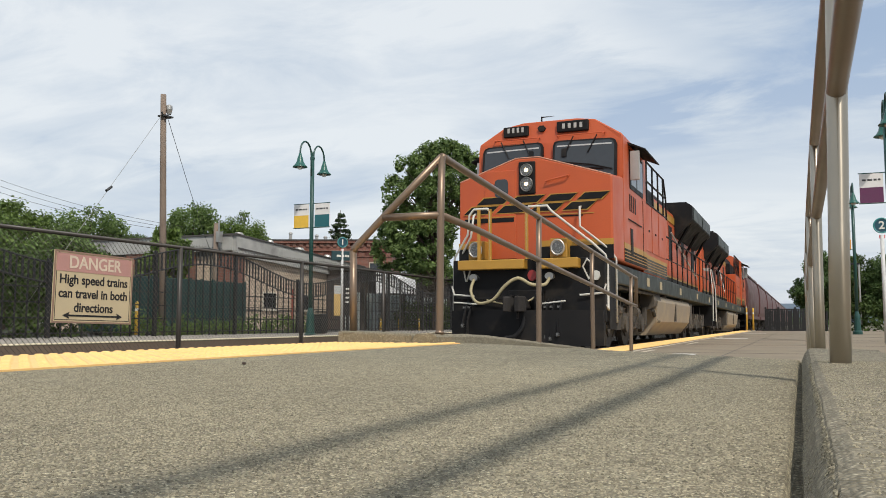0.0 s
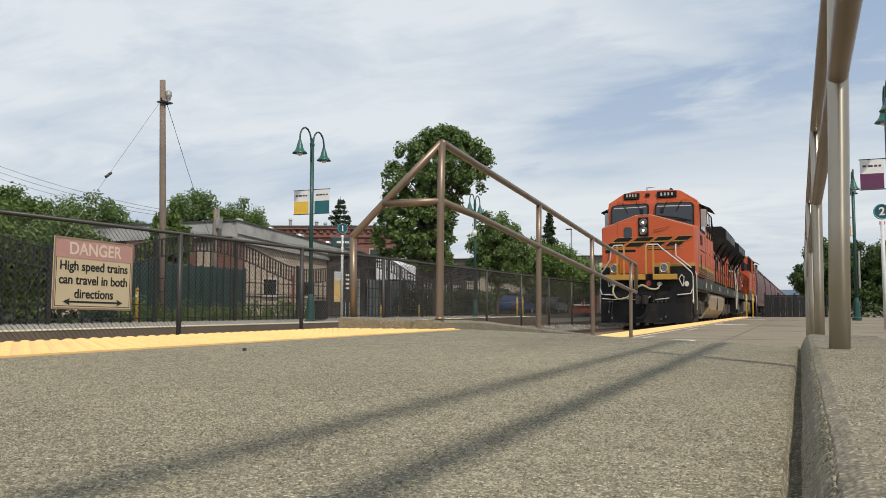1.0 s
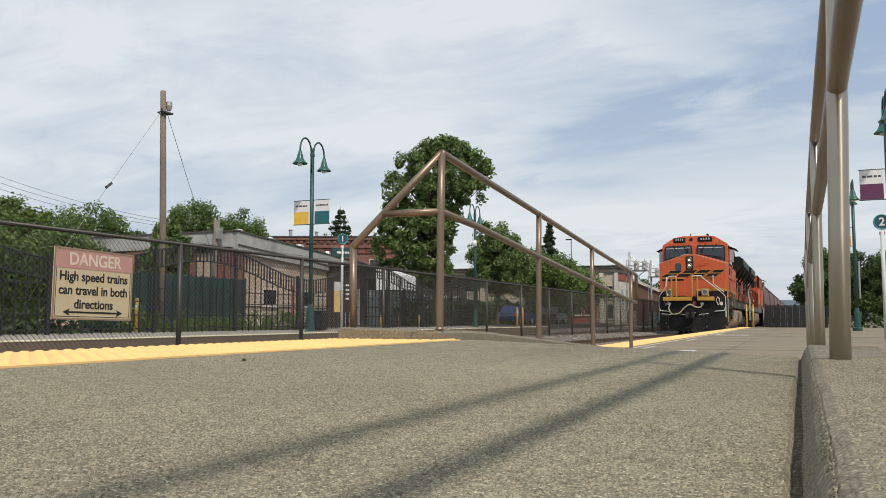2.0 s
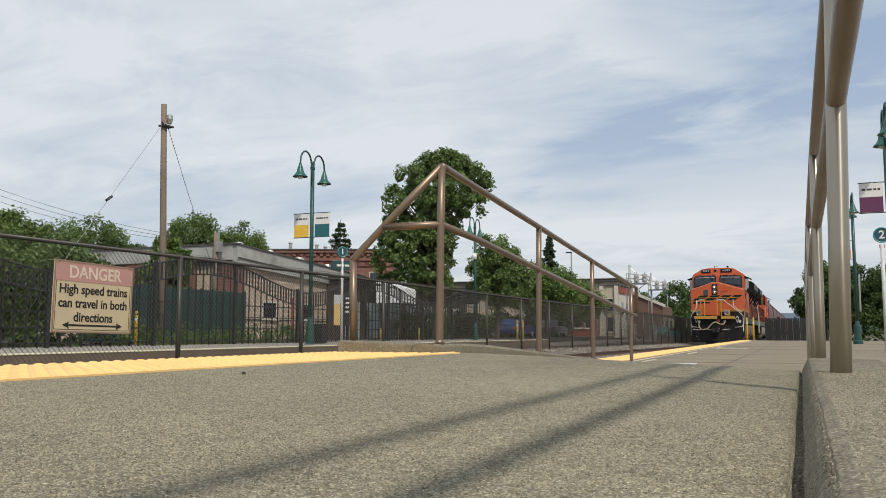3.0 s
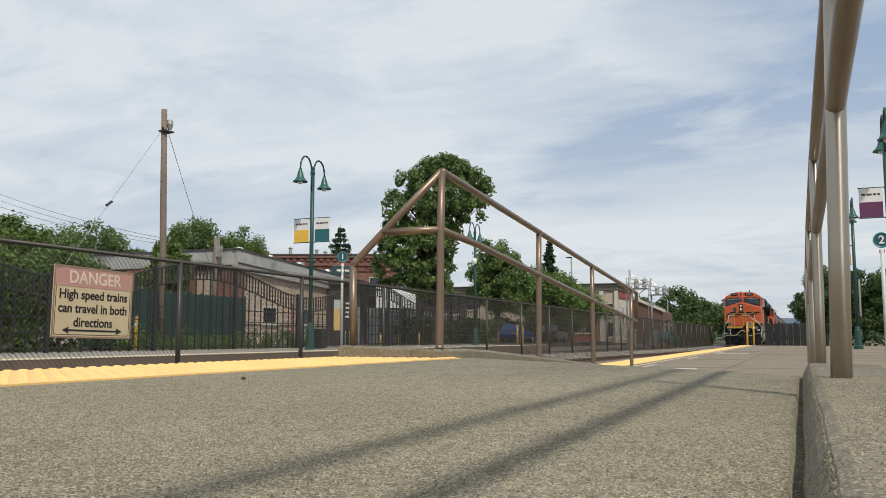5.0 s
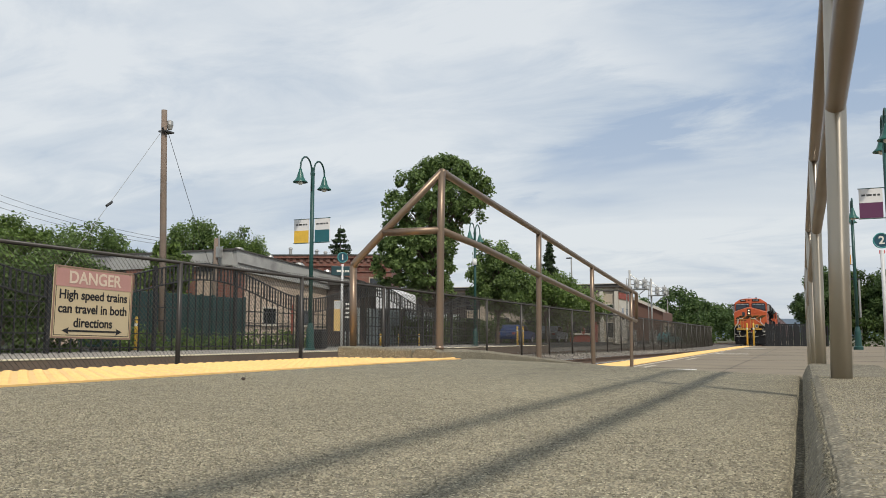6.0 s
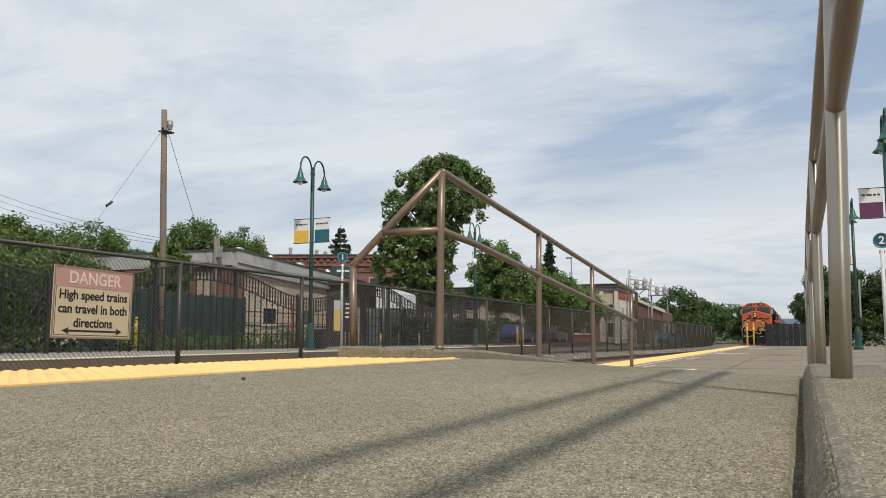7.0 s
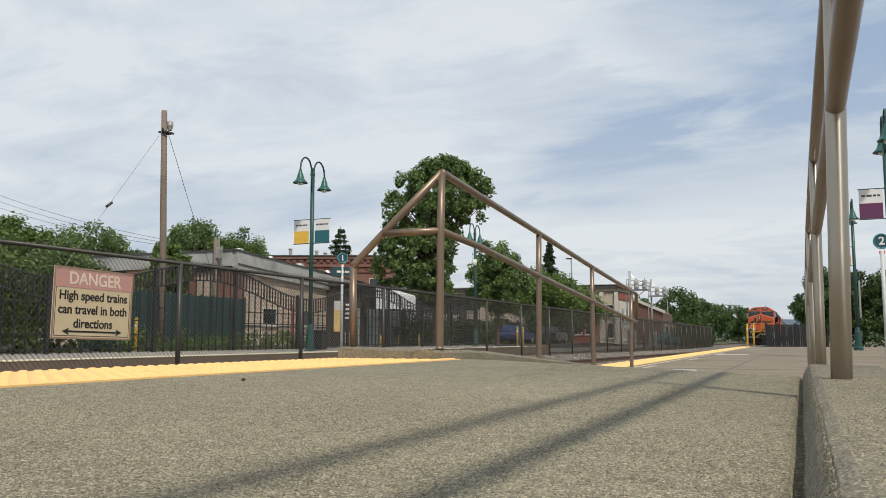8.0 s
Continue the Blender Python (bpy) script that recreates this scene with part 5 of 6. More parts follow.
def nose_mark(parent, y):
    """The railway's emblem as plain slanted shapes: dark bars rimmed with yellow."""
    for pad, material, dy, nm in ((0.020, LYELLOW, 0.018, "emblem_rim"), (0.0, BLACKP, 0.023, "emblem")):
        shapes = []
        def sl(x0, z0, x1, z1, w):
            quad = [(x0, z0), (x0 + w, z0), (x1 + w, z1), (x1, z1)]
            quad = [(-1.47 + (x + 1.16) * 1.13 + (z - 2.3) * .34, 2.50 + (z - 2.30) * .61) for x, z in quad]
            cx, cz = sum(q[0] for q in quad) / 4, sum(q[1] for q in quad) / 4
            shapes.append([(x + math.copysign(pad, x - cx), z + math.copysign(pad * .8, z - cz)) for x, z in quad])
        # four leaning blocks, each split by a slanting gap
        for x, w in ((-1.16, .50), (-.54, .50), (.08, .46), (.68, .42)):
            sl(x, 2.30, x + .10, 2.50, w)
            sl(x + .17, 2.56, x + .26, 2.74, w)
        for i, s in enumerate(shapes):
            part(nm, prism(bmesh.new(), s, "y", y - dy - i * .0004, y), material, parent)
    part("pinstripe", B((-1.45, -.40, y - .018, y, 2.34, 2.415)), BLACKP, parent)
    part("pinstripe", B((-1.42, -.38, y - .020, y, 2.425, 2.44)), LYELLOW, parent)
    part("pinstripe", B((.02, 1.22, y - .009, y, 2.425, 2.44)), LYELLOW, parent)
    part("pinstripe", B((.02, 1.0, y - .006, y, 2.39, 2.41)), BLACKP, parent)


def number_bars(parent, cx, y, z, w, h, material, axis="y", n=4):
    """Unlettered bars in place of the running number."""
    for i in range(n):
        x = cx - w / 2 + w * (i + .5) / n
        bw = w / n * .24
        if axis == "y":
            part("number_bar", B((x - bw, x + bw, y - .006, y, z - h / 2, z + h / 2)), material, parent)
        else:
            part("number_bar", B((y, y + .005, x - bw, x + bw, z - h / 2, z + h / 2)), material, parent)


LEVELS = ((0.0, 0.0), (1.0, 1.0), (1.62, 1.73), (1.84, 1.97), (3.02, 3.36), (3.5, 3.84), (4.43, 4.70), (4.66, 4.87), (5.0, 5.2))


def raise_body(lo):
    """Bring the body's levels to the true heights of the type."""
    zs, ts = [a for a, _ in LEVELS], [b for _, b in LEVELS]
    for ob in lo.children_recursive:
        if ob.name.split(".")[0] == "bulb":
            continue
        if ob.name.split(".")[0] == "windshield_frame":
            ob.location.z = float(np.interp(ob.location.z, zs, ts))
        elif ob.parent.name.split(".")[0] != "windshield_frame":
            for v in ob.data.vertices:
                v.co.z = float(np.interp(v.co.z, zs, ts))


def locomotive(name, label, lit=True):
    lo = thing(name, label, "locomotive", "locomotives of the train")
    # underframe and walkway
    part("frame", B((-1.5, 1.5, 1.3, 21.6, 1.28, 1.62), (-.7, .7, 1.06, 22.0, .9, 1.28), bev=.02), GREENP, lo)
    for s in (-1, 1):
        for y in (5.6, 7.6, 11.5, 16, 20.2):
            part("reflector", B((s * 1.503 - .006, s * 1.503 + .006, y, y + .34, 1.36, 1.53)), mat("placard", (.45, .36, .22), .6), lo)
    # plow, pilot and end steps
    pl = bmesh.new()
    prism(pl, ((-1.5, .75), (0, .35), (1.5, .75), (1.5, .95), (0, .6), (-1.5, .95)), "z", .12, .78)
    part("plow", pl, BLACKP, lo)
    part("pilot", B((-1.52, 1.52, .86, 1.05, .55, 1.66), bev=.02), BLACKP, lo)
    for s in (-1, 1):
        st = part("step_well", B((s * 1.05, s * 1.54, 1.05, 1.65, .5, .58) if s > 0 else (-1.54, -1.05, 1.05, 1.65, .5, .58),
                                 (1.05, 1.54, 1.08, 1.65, .86, .92) if s > 0 else (-1.54, -1.05, 1.08, 1.65, .86, .92),
                                 (1.05, 1.54, 1.1, 1.65, 1.22, 1.28) if s > 0 else (-1.54, -1.05, 1.1, 1.65, 1.22, 1.28)), BLACKP, lo)
        part("front_plate", B((*((.28, 1.06) if s > 0 else (-1.33, .02)), .62, 1.0, 1.48, 1.64), bev=.015), LYELLOW, lo, "yellow anticlimber plate")
    dark_iron = mat("coupler_iron", (0.018, 0.015, 0.013), 0.75, var=0.35, scale=8, bump=0.003)
    part("draft_plate", B((-.36, .36, .80, .86, .60, 1.14), bev=.015), BLACKP, lo)
    cp = part("coupler", B((-.11, .11, .28, .9, .80, .98), bev=.03), dark_iron, lo)
    part("knuckle", P(((-.17, .28), (.17, .30), (.20, .12), (.13, -.04), (.03, -.02), (.06, .10), (-.02, .16), (-.12, .06), (-.20, .02), (-.22, .14)), "z", .74, 1.02, bev=.02), dark_iron, cp)
    part("uncoupling_lever", T([(-1.4, .80, 1.02), (-.30, .74, 1.0), (-.10, .60, 1.04), (-.02, .40, 1.02)], r=.016, seg=6), BLACKP, lo)
    part("pin_lifter", T([(-.02, .36, 1.0), (-.02, .34, .62)], r=.022, seg=6), dark_iron, lo)
    for s in (-1, 1):
        part("striker", B((min(s * .22, s * .34), max(s * .22, s * .34), .62, .82, .72, 1.06), bev=.02), BLACKP, lo)
    # hoses
    def sag(pts, n=5):
        out = []
        q = [pts[0]] + pts + [pts[-1]]
        for k in range(1, len(q) - 2):
            p0, p1, p2, p3 = (Vector(v) for v in q[k - 1:k + 3])
            for i in range(n):
                t = i / n
                out.append(.5 * (2 * p1 + (p2 - p0) * t + (2 * p0 - 5 * p1 + 4 * p2 - p3) * t * t + (3 * p1 - p0 - 3 * p2 + p3) * t ** 3))
        return out + [Vector(pts[-1])]
    part("hose", T(sag([(-1.04, .76, 1.33), (-1.05, .62, 1.12), (-.86, .5, .92), (-.55, .46, .97), (-.3, .46, 1.2), (-.05, .48, 1.32), (.2, .52, 1.22), (.42, .66, 1.22), (.48, .76, 1.33)]), r=.030, seg=8), RUBBER, lo, "pale jumper cable", True)
    part("chain", T(sag([(-.75, .7, .98), (-.35, .6, .90), (.05, .6, .93), (.2, .7, 1.02)]), r=.016, seg=5), RUBBER, lo)
    for x, zb in ((-1.18, .50), (-1.08, .30), (.44, .30), (.56, .26), (.70, .34), (.30, .4)):
        part("hose", T(sag([(x, .84, .98), (x + .02, .62, .80), (x - .01, .54, .55), (x + .01, .5, zb)]), r=.024, seg=6), BLACKP, lo)
        part("glad_hand", B((x - .028, x + .028, .47, .54, zb - .05, zb + .02), bev=.008), LENS, lo)
        part("valve", B((x - .02, x + .02, .56, .62, .82, .86)), LENS, lo)
    part("hose", T(sag([(.02, .5, .80), (.10, .3, .5), (-.02, .2, .3), (-.2, .15, .26)]), r=.04, seg=8), BLACKP, lo)
    part("step_tread", T([(-1.45, .72, .94), (-.95, .70, .90)], r=.018, seg=6), WHITEP, lo)
    part("step_tread", T([(.35, .70, .90), (.80, .72, .95)], r=.018, seg=6), WHITEP, lo)
    for x in (-1.05, .48):
        part("socket", P([(x + .085 * math.cos(q), 1.36 + .06 * math.sin(q)) for q in (2 * math.pi * j / 14 for j in range(14))], "y", .74, .86), STEEL, lo)
    part("red_tag", P([(.12 + .09 * math.cos(q), 1.38 + .09 * math.sin(q)) for q in (2 * math.pi * j / 12 for j in range(12))], "y", .82, .86), mat("tag_red", (.28, .03, .03), .5), lo)
    part("classification_disc", P([(1.36 + .072 * math.cos(q), 1.36 + .078 * math.sin(q)) for q in (2 * math.pi * j / 16 for j in range(16))], "y", .80, .86), WHITEP, lo)
    # nose
    yn = 1.35
    front = [(-1.58, 1.66), (1.58, 1.66), (1.58, 3.05), (0.12, 3.50), (-.36, 3.50), (-1.58, 3.09)]
    bm = bmesh.new()
    v0 = [bm.verts.new((x, yn, z)) for x, z in front]
    v1 = [bm.verts.new((x, 2.44 if z < 2 else 2.46, z + (0.12 if z > 2 else 0))) for x, z in front]
    for i in range(6):
        bm.faces.new((v0[i], v0[(i + 1) % 6], v1[(i + 1) % 6], v1[i]))
    bm.faces.new(v0[::-1])
    bm.faces.new(v1)
    bmesh.ops.bevel(bm, geom=list(bm.edges), offset=.035, segments=2, affect="EDGES", profile=0.5)
    nose = part("nose", bm, ORANGE, lo)
    part("nose_top_edge", T([(-1.56, yn + .01, 3.09), (-.36, yn + .01, 3.505), (.12, yn + .01, 3.505), (1.56, yn + .01, 3.05)], r=.014, seg=6), mat("edge_pale", (.62, .3, .2), .5), nose)
    part("nose_band", B((-1.585, -.36, yn - .006, yn + .02, 1.66, 1.90), (.16, 1.585, yn - .006, yn + .02, 1.66, 1.90)), BLACKP, nose)
    part("nose_band", B((-1.59, -.36, yn - .008, yn + .02, 1.90, 2.0), (.16, 1.59, yn - .008, yn + .02, 1.90, 2.0)), LYELLOW, nose)
    part("nose_door", B((-1.02, -.36, yn - .018, yn + .01, 1.70, 3.27), bev=.01), ORANGE, nose)
    part("door_window", P([(-.66 + .145 * math.copysign(abs(math.cos(q)) ** .5, math.cos(q)), 2.93 + .165 * math.copysign(abs(math.sin(q)) ** .5, math.sin(q))) for q in (2 * math.pi * (j + .5) / 16 for j in range(16))], "y", yn - .03, yn), PANE, nose)
    nose_mark(nose, yn - 0.003)
    HX = -.12
    hb = part("headlight_housing", B((HX - .17, HX + .17, yn - .05, yn + .05, 2.80, 3.42), bev=.02), BLACKP, nose)
    for z in (2.97, 3.24):
        part("headlight", P([(HX + .105 * math.cos(q), z + .105 * math.sin(q)) for q in (2 * math.pi * j / 20 for j in range(20))], "y", yn - .075, yn - .05), LENS, hb, "round headlight lens")
        if lit:
            part("bulb", lathe(bmesh.new(), ((.012, 0), (.038, .012), (.038, .02), (.02, .03)), seg=14), LAMPLIT, hb, "glowing bulb", m=pose(HX, yn - .07, float(np.interp(z, *zip(*LEVELS))), 90))
        part("headlight_ring", T([(HX + .122 * math.cos(q), yn - .066, z + .122 * math.sin(q)) for q in (2 * math.pi * j / 16 for j in range(17))], r=.012, seg=6), LAMPRIM, hb)
    for c in (-1.06, .61):
        dl = part("ditch_light_box", B((c - .17, c + .17, .95, 1.2, 1.66, 2.0), bev=.02), LYELLOW, lo)
        part("ditch_light", P([(c + .105 * math.cos(q), 1.84 + .105 * math.sin(q)) for q in (2 * math.pi * j / 20 for j in range(20))], "y", .88, .95), LENS, dl, "round ditch light lens")
        part("ditch_light_ring", T([(c + .125 * math.cos(q), .89, 1.84 + .125 * math.sin(q)) for q in (2 * math.pi * j / 16 for j in range(17))], r=.02, seg=6), STEEL, dl)
    part("grab_iron", T([(.28, yn, 3.0), (.28, yn - .07, 3.0), (.72, yn - .07, 3.08), (.72, yn, 3.08)], r=.014, seg=6), ORANGE, nose)
    # front handrails
    for s in (-1, 1):
        if s > 0:
            a = [(.05, .72, 1.64), (.05, .72, 2.46), (.10, .72, 2.51), (.46, .72, 2.51), (.54, .73, 2.42), (1.28, .86, 1.90), (1.50, .98, 1.70), (1.54, 1.0, 1.56), (1.54, 1.0, .80), (1.45, .9, .95)]
            b = [(.97, 1.34, 2.54), (.97, 1.22, 2.52), (.98, 1.16, 2.2), (1.50, 1.38, 1.82), (1.61, 1.45, 1.66), (1.61, 1.45, .55)]
            xs = (.05, .29)
        else:
            a = [(-.69, .72, 1.64), (-.69, .72, 2.46), (-.74, .72, 2.51), (-1.02, .72, 2.51), (-1.12, .73, 2.42), (-1.16, .74, 2.1), (-1.52, .95, 1.72), (-1.56, 1.0, 1.56), (-1.56, 1.0, .72)]
            b = [(-1.22, 1.34, 2.50), (-1.22, 1.22, 2.46), (-1.26, 1.18, 2.1), (-1.54, 1.38, 1.80), (-1.62, 1.45, 1.66), (-1.62, 1.45, .55)]
            xs = (-.92, -.69)
        part("handrail", T(a, r=.021, seg=8), WHITEP, lo, "white-painted handrail", True)
        part("handrail", T(b, r=.021, seg=8), WHITEP, lo, "white-painted handrail", True)
        for x in xs:
            part("stanchion", B((x - .03, x + .03, .70, .745, 1.64, 2.50), bev=.006), LYELLOW, lo)
        part("lever", T([(s * 1.05, .8, 1.05), (s * 1.48, .82, 1.08), (s * 1.54, .85, 1.22)], r=.018, seg=6), WHITEP, lo)
        part("grab_iron", T([(s * 1.22, .84, 1.3), (s * 1.12, .78, 1.5), (s * 1.2, .78, 1.62), (s * 1.28, .8, 1.55), (s * 1.24, .84, 1.3)], r=.016, seg=6), WHITEP, lo)
    # cab
    prof = [(-1.58, 1.66), (1.58, 1.66), (1.58, 4.02), (1.56, 4.16), (.98, 4.60), (.60, 4.67), (-.60, 4.67), (-1.02, 4.56), (-1.56, 4.16), (-1.58, 4.02)]
    bm = bmesh.new()
    v0 = [bm.verts.new((x, 2.35 + (z - 3.0) * .16 if z > 3 else 2.42, z)) for x, z in prof]
    v1 = [bm.verts.new((x, 5.2, z)) for x, z in prof]
    n = len(prof)
    for i in range(n):
        bm.faces.new((v0[i], v0[(i + 1) % n], v1[(i + 1) % n], v1[i]))
    bm.faces.new(v0[::-1])
    bm.faces.new(v1)
    bmesh.ops.bevel(bm, geom=list(bm.edges), offset=.03, segments=2, affect="EDGES", profile=0.5)
    cab = part("cab", bm, ORANGE, lo)
    for s in (-1, 1):
        tilt = pose(0, 2.495, 3.70, -9)
        fr = [(s * .11, -.26), (s * 1.46, -.60), (s * 1.46, .20), (s * 1.43, .29), (s * 1.35, .33), (s * .22, .36), (s * .14, .33), (s * .11, .26)]
        win = part("windshield_frame", P(fr, "y", -.075, .02), BLACKP, cab, m=tilt)
        cx, cz = s * .76, -.02
        part("windshield", P([(cx + (x - cx) * .93, cz + (z - cz) * .90) for x, z in fr], "y", -.082, -.03), PANE, win, "dark windscreen")
        part("wiper", T([(s * .5, -.10, -.44), (s * .9, -.11, -.30), (s * 1.2, -.11, -.34)], r=.012, seg=5), BLACKP, win)
        part("wiper", T([(s * .55, -.10, .42), (s * .40, -.11, .1)], r=.014, seg=5), BLACKP, win)
        # pale strip added on the pane for the light line across the glass
        part("visor_edge", P([(s * .20, .215), (s * 1.36, .195), (s * 1.36, .225), (s * .20, .245)], "y", -.086, -.083), mat("light_line_pale", (.42, .43, .43), .5), win, "pale strip painting the light line across the windscreen")
        part("wiper", T([(s * 1.05, -.10, .42), (s * .86, -.11, .04)], r=.014, seg=5), BLACKP, win)
        part("wiper_blade", B((s * .36 - .05, s * .36 + .05, -.118, -.104, -.02, .16)), BLACKP, win)
        part("wiper", T([(s * .16, -.10, -.16), (s * .20, -.12, -.12), (s * .95, -.12, -.24), (s * 1.38, -.12, -.36)], r=.016, seg=5), BLACKP, win)
        part("grab_iron", T([(s * .2, -.02, .46), (s * .2, -.1, .46), (s * 1.2, -.1, .46), (s * 1.2, -.02, .46)], r=.012, seg=5), ORANGE, win)
        nx = .52 if s > 0 else -.73
        nb = part("number_board", B((nx - .34, nx + .34, 2.50, 2.68, 4.30, 4.58) if s > 0 else (nx - .28, nx + .28, 2.50, 2.68, 4.28, 4.55), bev=.02), BLACKP, cab)
        number_bars(nb, nx, 2.50, 4.44, .50 if s > 0 else .42, .13, mat("number_grey", (.40, .40, .38), .6))
        # cab side: window, sunshade, bars for the number, stripes, door
        q = s * 1.583
        o = lambda t: (min(q, q + s * t), max(q, q + s * t))
        part("side_window_frame", B((*o(.012), 3.15, 4.75, 3.05, 3.92), bev=.004), BLACKP, cab)
        part("side_window", B((*o(.02), 3.25, 3.85, 3.14, 3.85)), PANE, cab)
        part("side_window", B((*o(.02), 3.95, 4.65, 3.14, 3.85)), PANE, cab)
        sh = bmesh.new()
        prism(sh, ((s * 1.50, 4.10), (s * 1.95, 3.88), (s * 1.95, 3.85), (s * 1.50, 4.06)), "y", 3.0, 4.9)
        part("sunshade", sh, BLACKP, cab, "dark awning over the side window")
        part("mirror", B((s * 1.72 - .10, s * 1.72 + .10, 3.02, 3.06, 3.2, 3.85), bev=.01), STEEL, cab)
        number_bars(cab, 3.45, q if s > 0 else q - .005, 2.78, .85, .30, BLACKP, axis="x")
        part("cabinet_vent", B((*o(.01), 3.15, 3.42, 1.86, 2.32)), BLACKP, cab)
        part("panel_seam", B((*o(.006), 4.72, 4.75, 1.7, 3.0)), BLACKP, cab)
        part("cab_stripe", B((*o(.004), 2.45, 5.2, 1.92, 2.02)), LYELLOW, cab)
        part("cab_stripe", B((*o(.003), 2.45, 5.2, 1.68, 1.92)), BLACKP, cab)
        for z in (1.74, 1.80, 1.86):
            part("cab_stripe", B((*o(.006), 2.45, 5.2, z, z + .018)), LYELLOW, cab)
        part("drip_rail", B((*o(.02), 2.9, 4.5, 2.46, 2.475)), BLACKP, cab)
    part("roof_lamp", T([(-.2, 2.7, 4.66), (-.2, 2.7, 4.78), (.12, 2.7, 4.78), (.12, 2.7, 4.66)], r=.018, seg=6), BLACKP, cab)
    part("vent_disc", P([(-.16 + .09 * math.cos(q), 4.44 + .09 * math.sin(q)) for q in (2 * math.pi * j / 6 for j in range(6))], "y", 2.53, 2.60), BLACKP, cab)
    part("horn", T([(.5, 4.2, 4.66), (.5, 4.2, 4.85), (.5, 3.8, 4.85)], r=.05, seg=8), BLACKP, cab)
    # auxiliary cab and long hood
    part("equipment_cab", B((-1.5, 1.5, 5.2, 8.9, 1.62, 3.12), bev=.02), ORANGE, lo)
    part("equipment_roof", B((-1.2, 1.2, 5.2, 8.9, 3.12, 3.75), (-.95, .95, 5.3, 9.4, 3.7, 4.15), bev=.05), BLACKP, lo)
    for s in (-1, 1):
        q = s * 1.503
        o = lambda t: (min(q, q + s * t), max(q, q + s * t))
        part("cab_stripe", B((*o(.004), 5.2, 8.9, 1.94, 2.02)), LYELLOW, lo)
        part("cab_stripe", B((*o(.003), 5.2, 8.9, 1.64, 1.94)), GREENP, lo)
        part("cabinet_door", B((*o(.014), 5.45, 6.35, 2.1, 3.05), bev=.004), ORANGE, lo)
        part("cabinet_door", B((*o(.014), 6.45, 7.4, 2.1, 3.05), bev=.004), ORANGE, lo)
        part("cabinet_door", B((*o(.014), 7.5, 8.7, 2.1, 3.05), bev=.004), ORANGE, lo)
        for z in (1.70, 1.76, 1.82, 1.88):
            part("pinstripe", B((*o(.006), 5.2, 8.9, z, z + .016)), LYELLOW, lo)
        for y in (5.9, 6.9, 8.0):
            part("latch", B((*o(.03), y, y + .10, 2.5, 2.54)), BLACKP, lo)
        part("drip_rail", B((*o(.02), 5.2, 8.9, 3.08, 3.11)), BLACKP, lo)
        rails = [[(s * 1.45, 5.2, 4.22), (s * 1.45, 8.9, 4.22), (s * 1.45, 9.3, 3.7), (s * 1.45, 9.4, 3.1)], [(s * 1.45, 5.2, 3.7), (s * 1.45, 9.1, 3.7)]]
        rails += [[(s * 1.45, y, 3.1), (s * 1.45, y, 4.22)] for y in (5.3, 6.1, 7.0, 7.9, 8.8)]
        part("roof_rail", T(*rails, r=.025, seg=6), BLACKP, lo)
    part("long_hood", B((-.95, .95, 8.9, 21.3, 1.62, 3.95), bev=.06), ORANGE, lo)
    part("hood_top", B((-.80, .80, 9.0, 15.0, 3.93, 4.25), bev=.08), BLACKP, lo)
    for s in (-1, 1):
        q = s * .953
        o = lambda t: (min(q, q + s * t), max(q, q + s * t))
        for i in range(12):
            y = 9.0 + i * 1.02
            part("hood_door", B((*o(.02), y, y + .96, 1.95, 3.5), bev=.004), ORANGE, lo)
            if i % 3 == 1:
                part("hood_grille", B((*o(.03), y + .1, y + .85, 2.4, 3.4)), BLACKP, lo)
        part("hood_stripe", B((*o(.024), 8.9, 21.3, 1.70, 1.90)), BLACKP, lo)
        part("hood_stripe", B((*o(.026), 8.9, 21.3, 1.90, 1.95)), LYELLOW, lo)
        part("hood_stripe", B((*o(.024), 8.9, 14.6, 3.55, 3.8)), LYELLOW, lo)
        wing = bmesh.new()
        prism(wing, ((s * .9, 3.15), (s * 1.02, 3.15), (s * 1.58, 3.72), (s * 1.58, 4.24), (s * 1.38, 4.40), (s * .2, 4.40), (s * .2, 3.9), (s * .9, 3.9)), "y", 14.6, 20.6)
        part("radiator_wing", wing, BLACKP, lo, "black overhanging radiator housing")
        part("radiator_panel", B((min(s * 1.585, s * 1.60), max(s * 1.585, s * 1.60), 14.8, 17.4, 3.76, 4.2), (min(s * 1.585, s * 1.60), max(s * 1.585, s * 1.60), 17.6, 20.4, 3.76, 4.2)), GREENP, lo)
        for y in (14.9, 17.5, 20.2):
            part("wing_brace", T([(s * .96, y, 2.8), (s * 1.45, y, 3.62)], r=.05, seg=4), BLACKP, lo)
        # walkway rails
        pts = [[(s * 1.46, 9.0, 2.68), (s * 1.46, 21.0, 2.68), (s * 1.46, 21.5, 2.2), (s * 1.46, 21.5, 1.6)]]
        part("side_rail", T(*pts, r=.02, seg=6), BLACKP, lo)
        part("side_rail", T([(s * 1.46, 9.0, 2.15), (s * 1.46, 21.4, 2.15)], r=.014, seg=5), BLACKP, lo)
        for i in range(11):
            y = 9.0 + i * 1.2
            part("side_stanchion", T([(s * 1.46, y, 1.6), (s * 1.46, y, 2.68)], r=.02, seg=6), BLACKP, lo)
        part("end_handrail", T([(s * 1.52, 21.7, .7), (s * 1.52, 21.7, 1.9), (s * 1.4, 21.9, 2.6), (s * 1.1, 22.0, 2.6)], r=.024, seg=6), WHITEP, lo, "white-painted handrail")
        # tank with a sloped lower edge
        tk = bmesh.new()
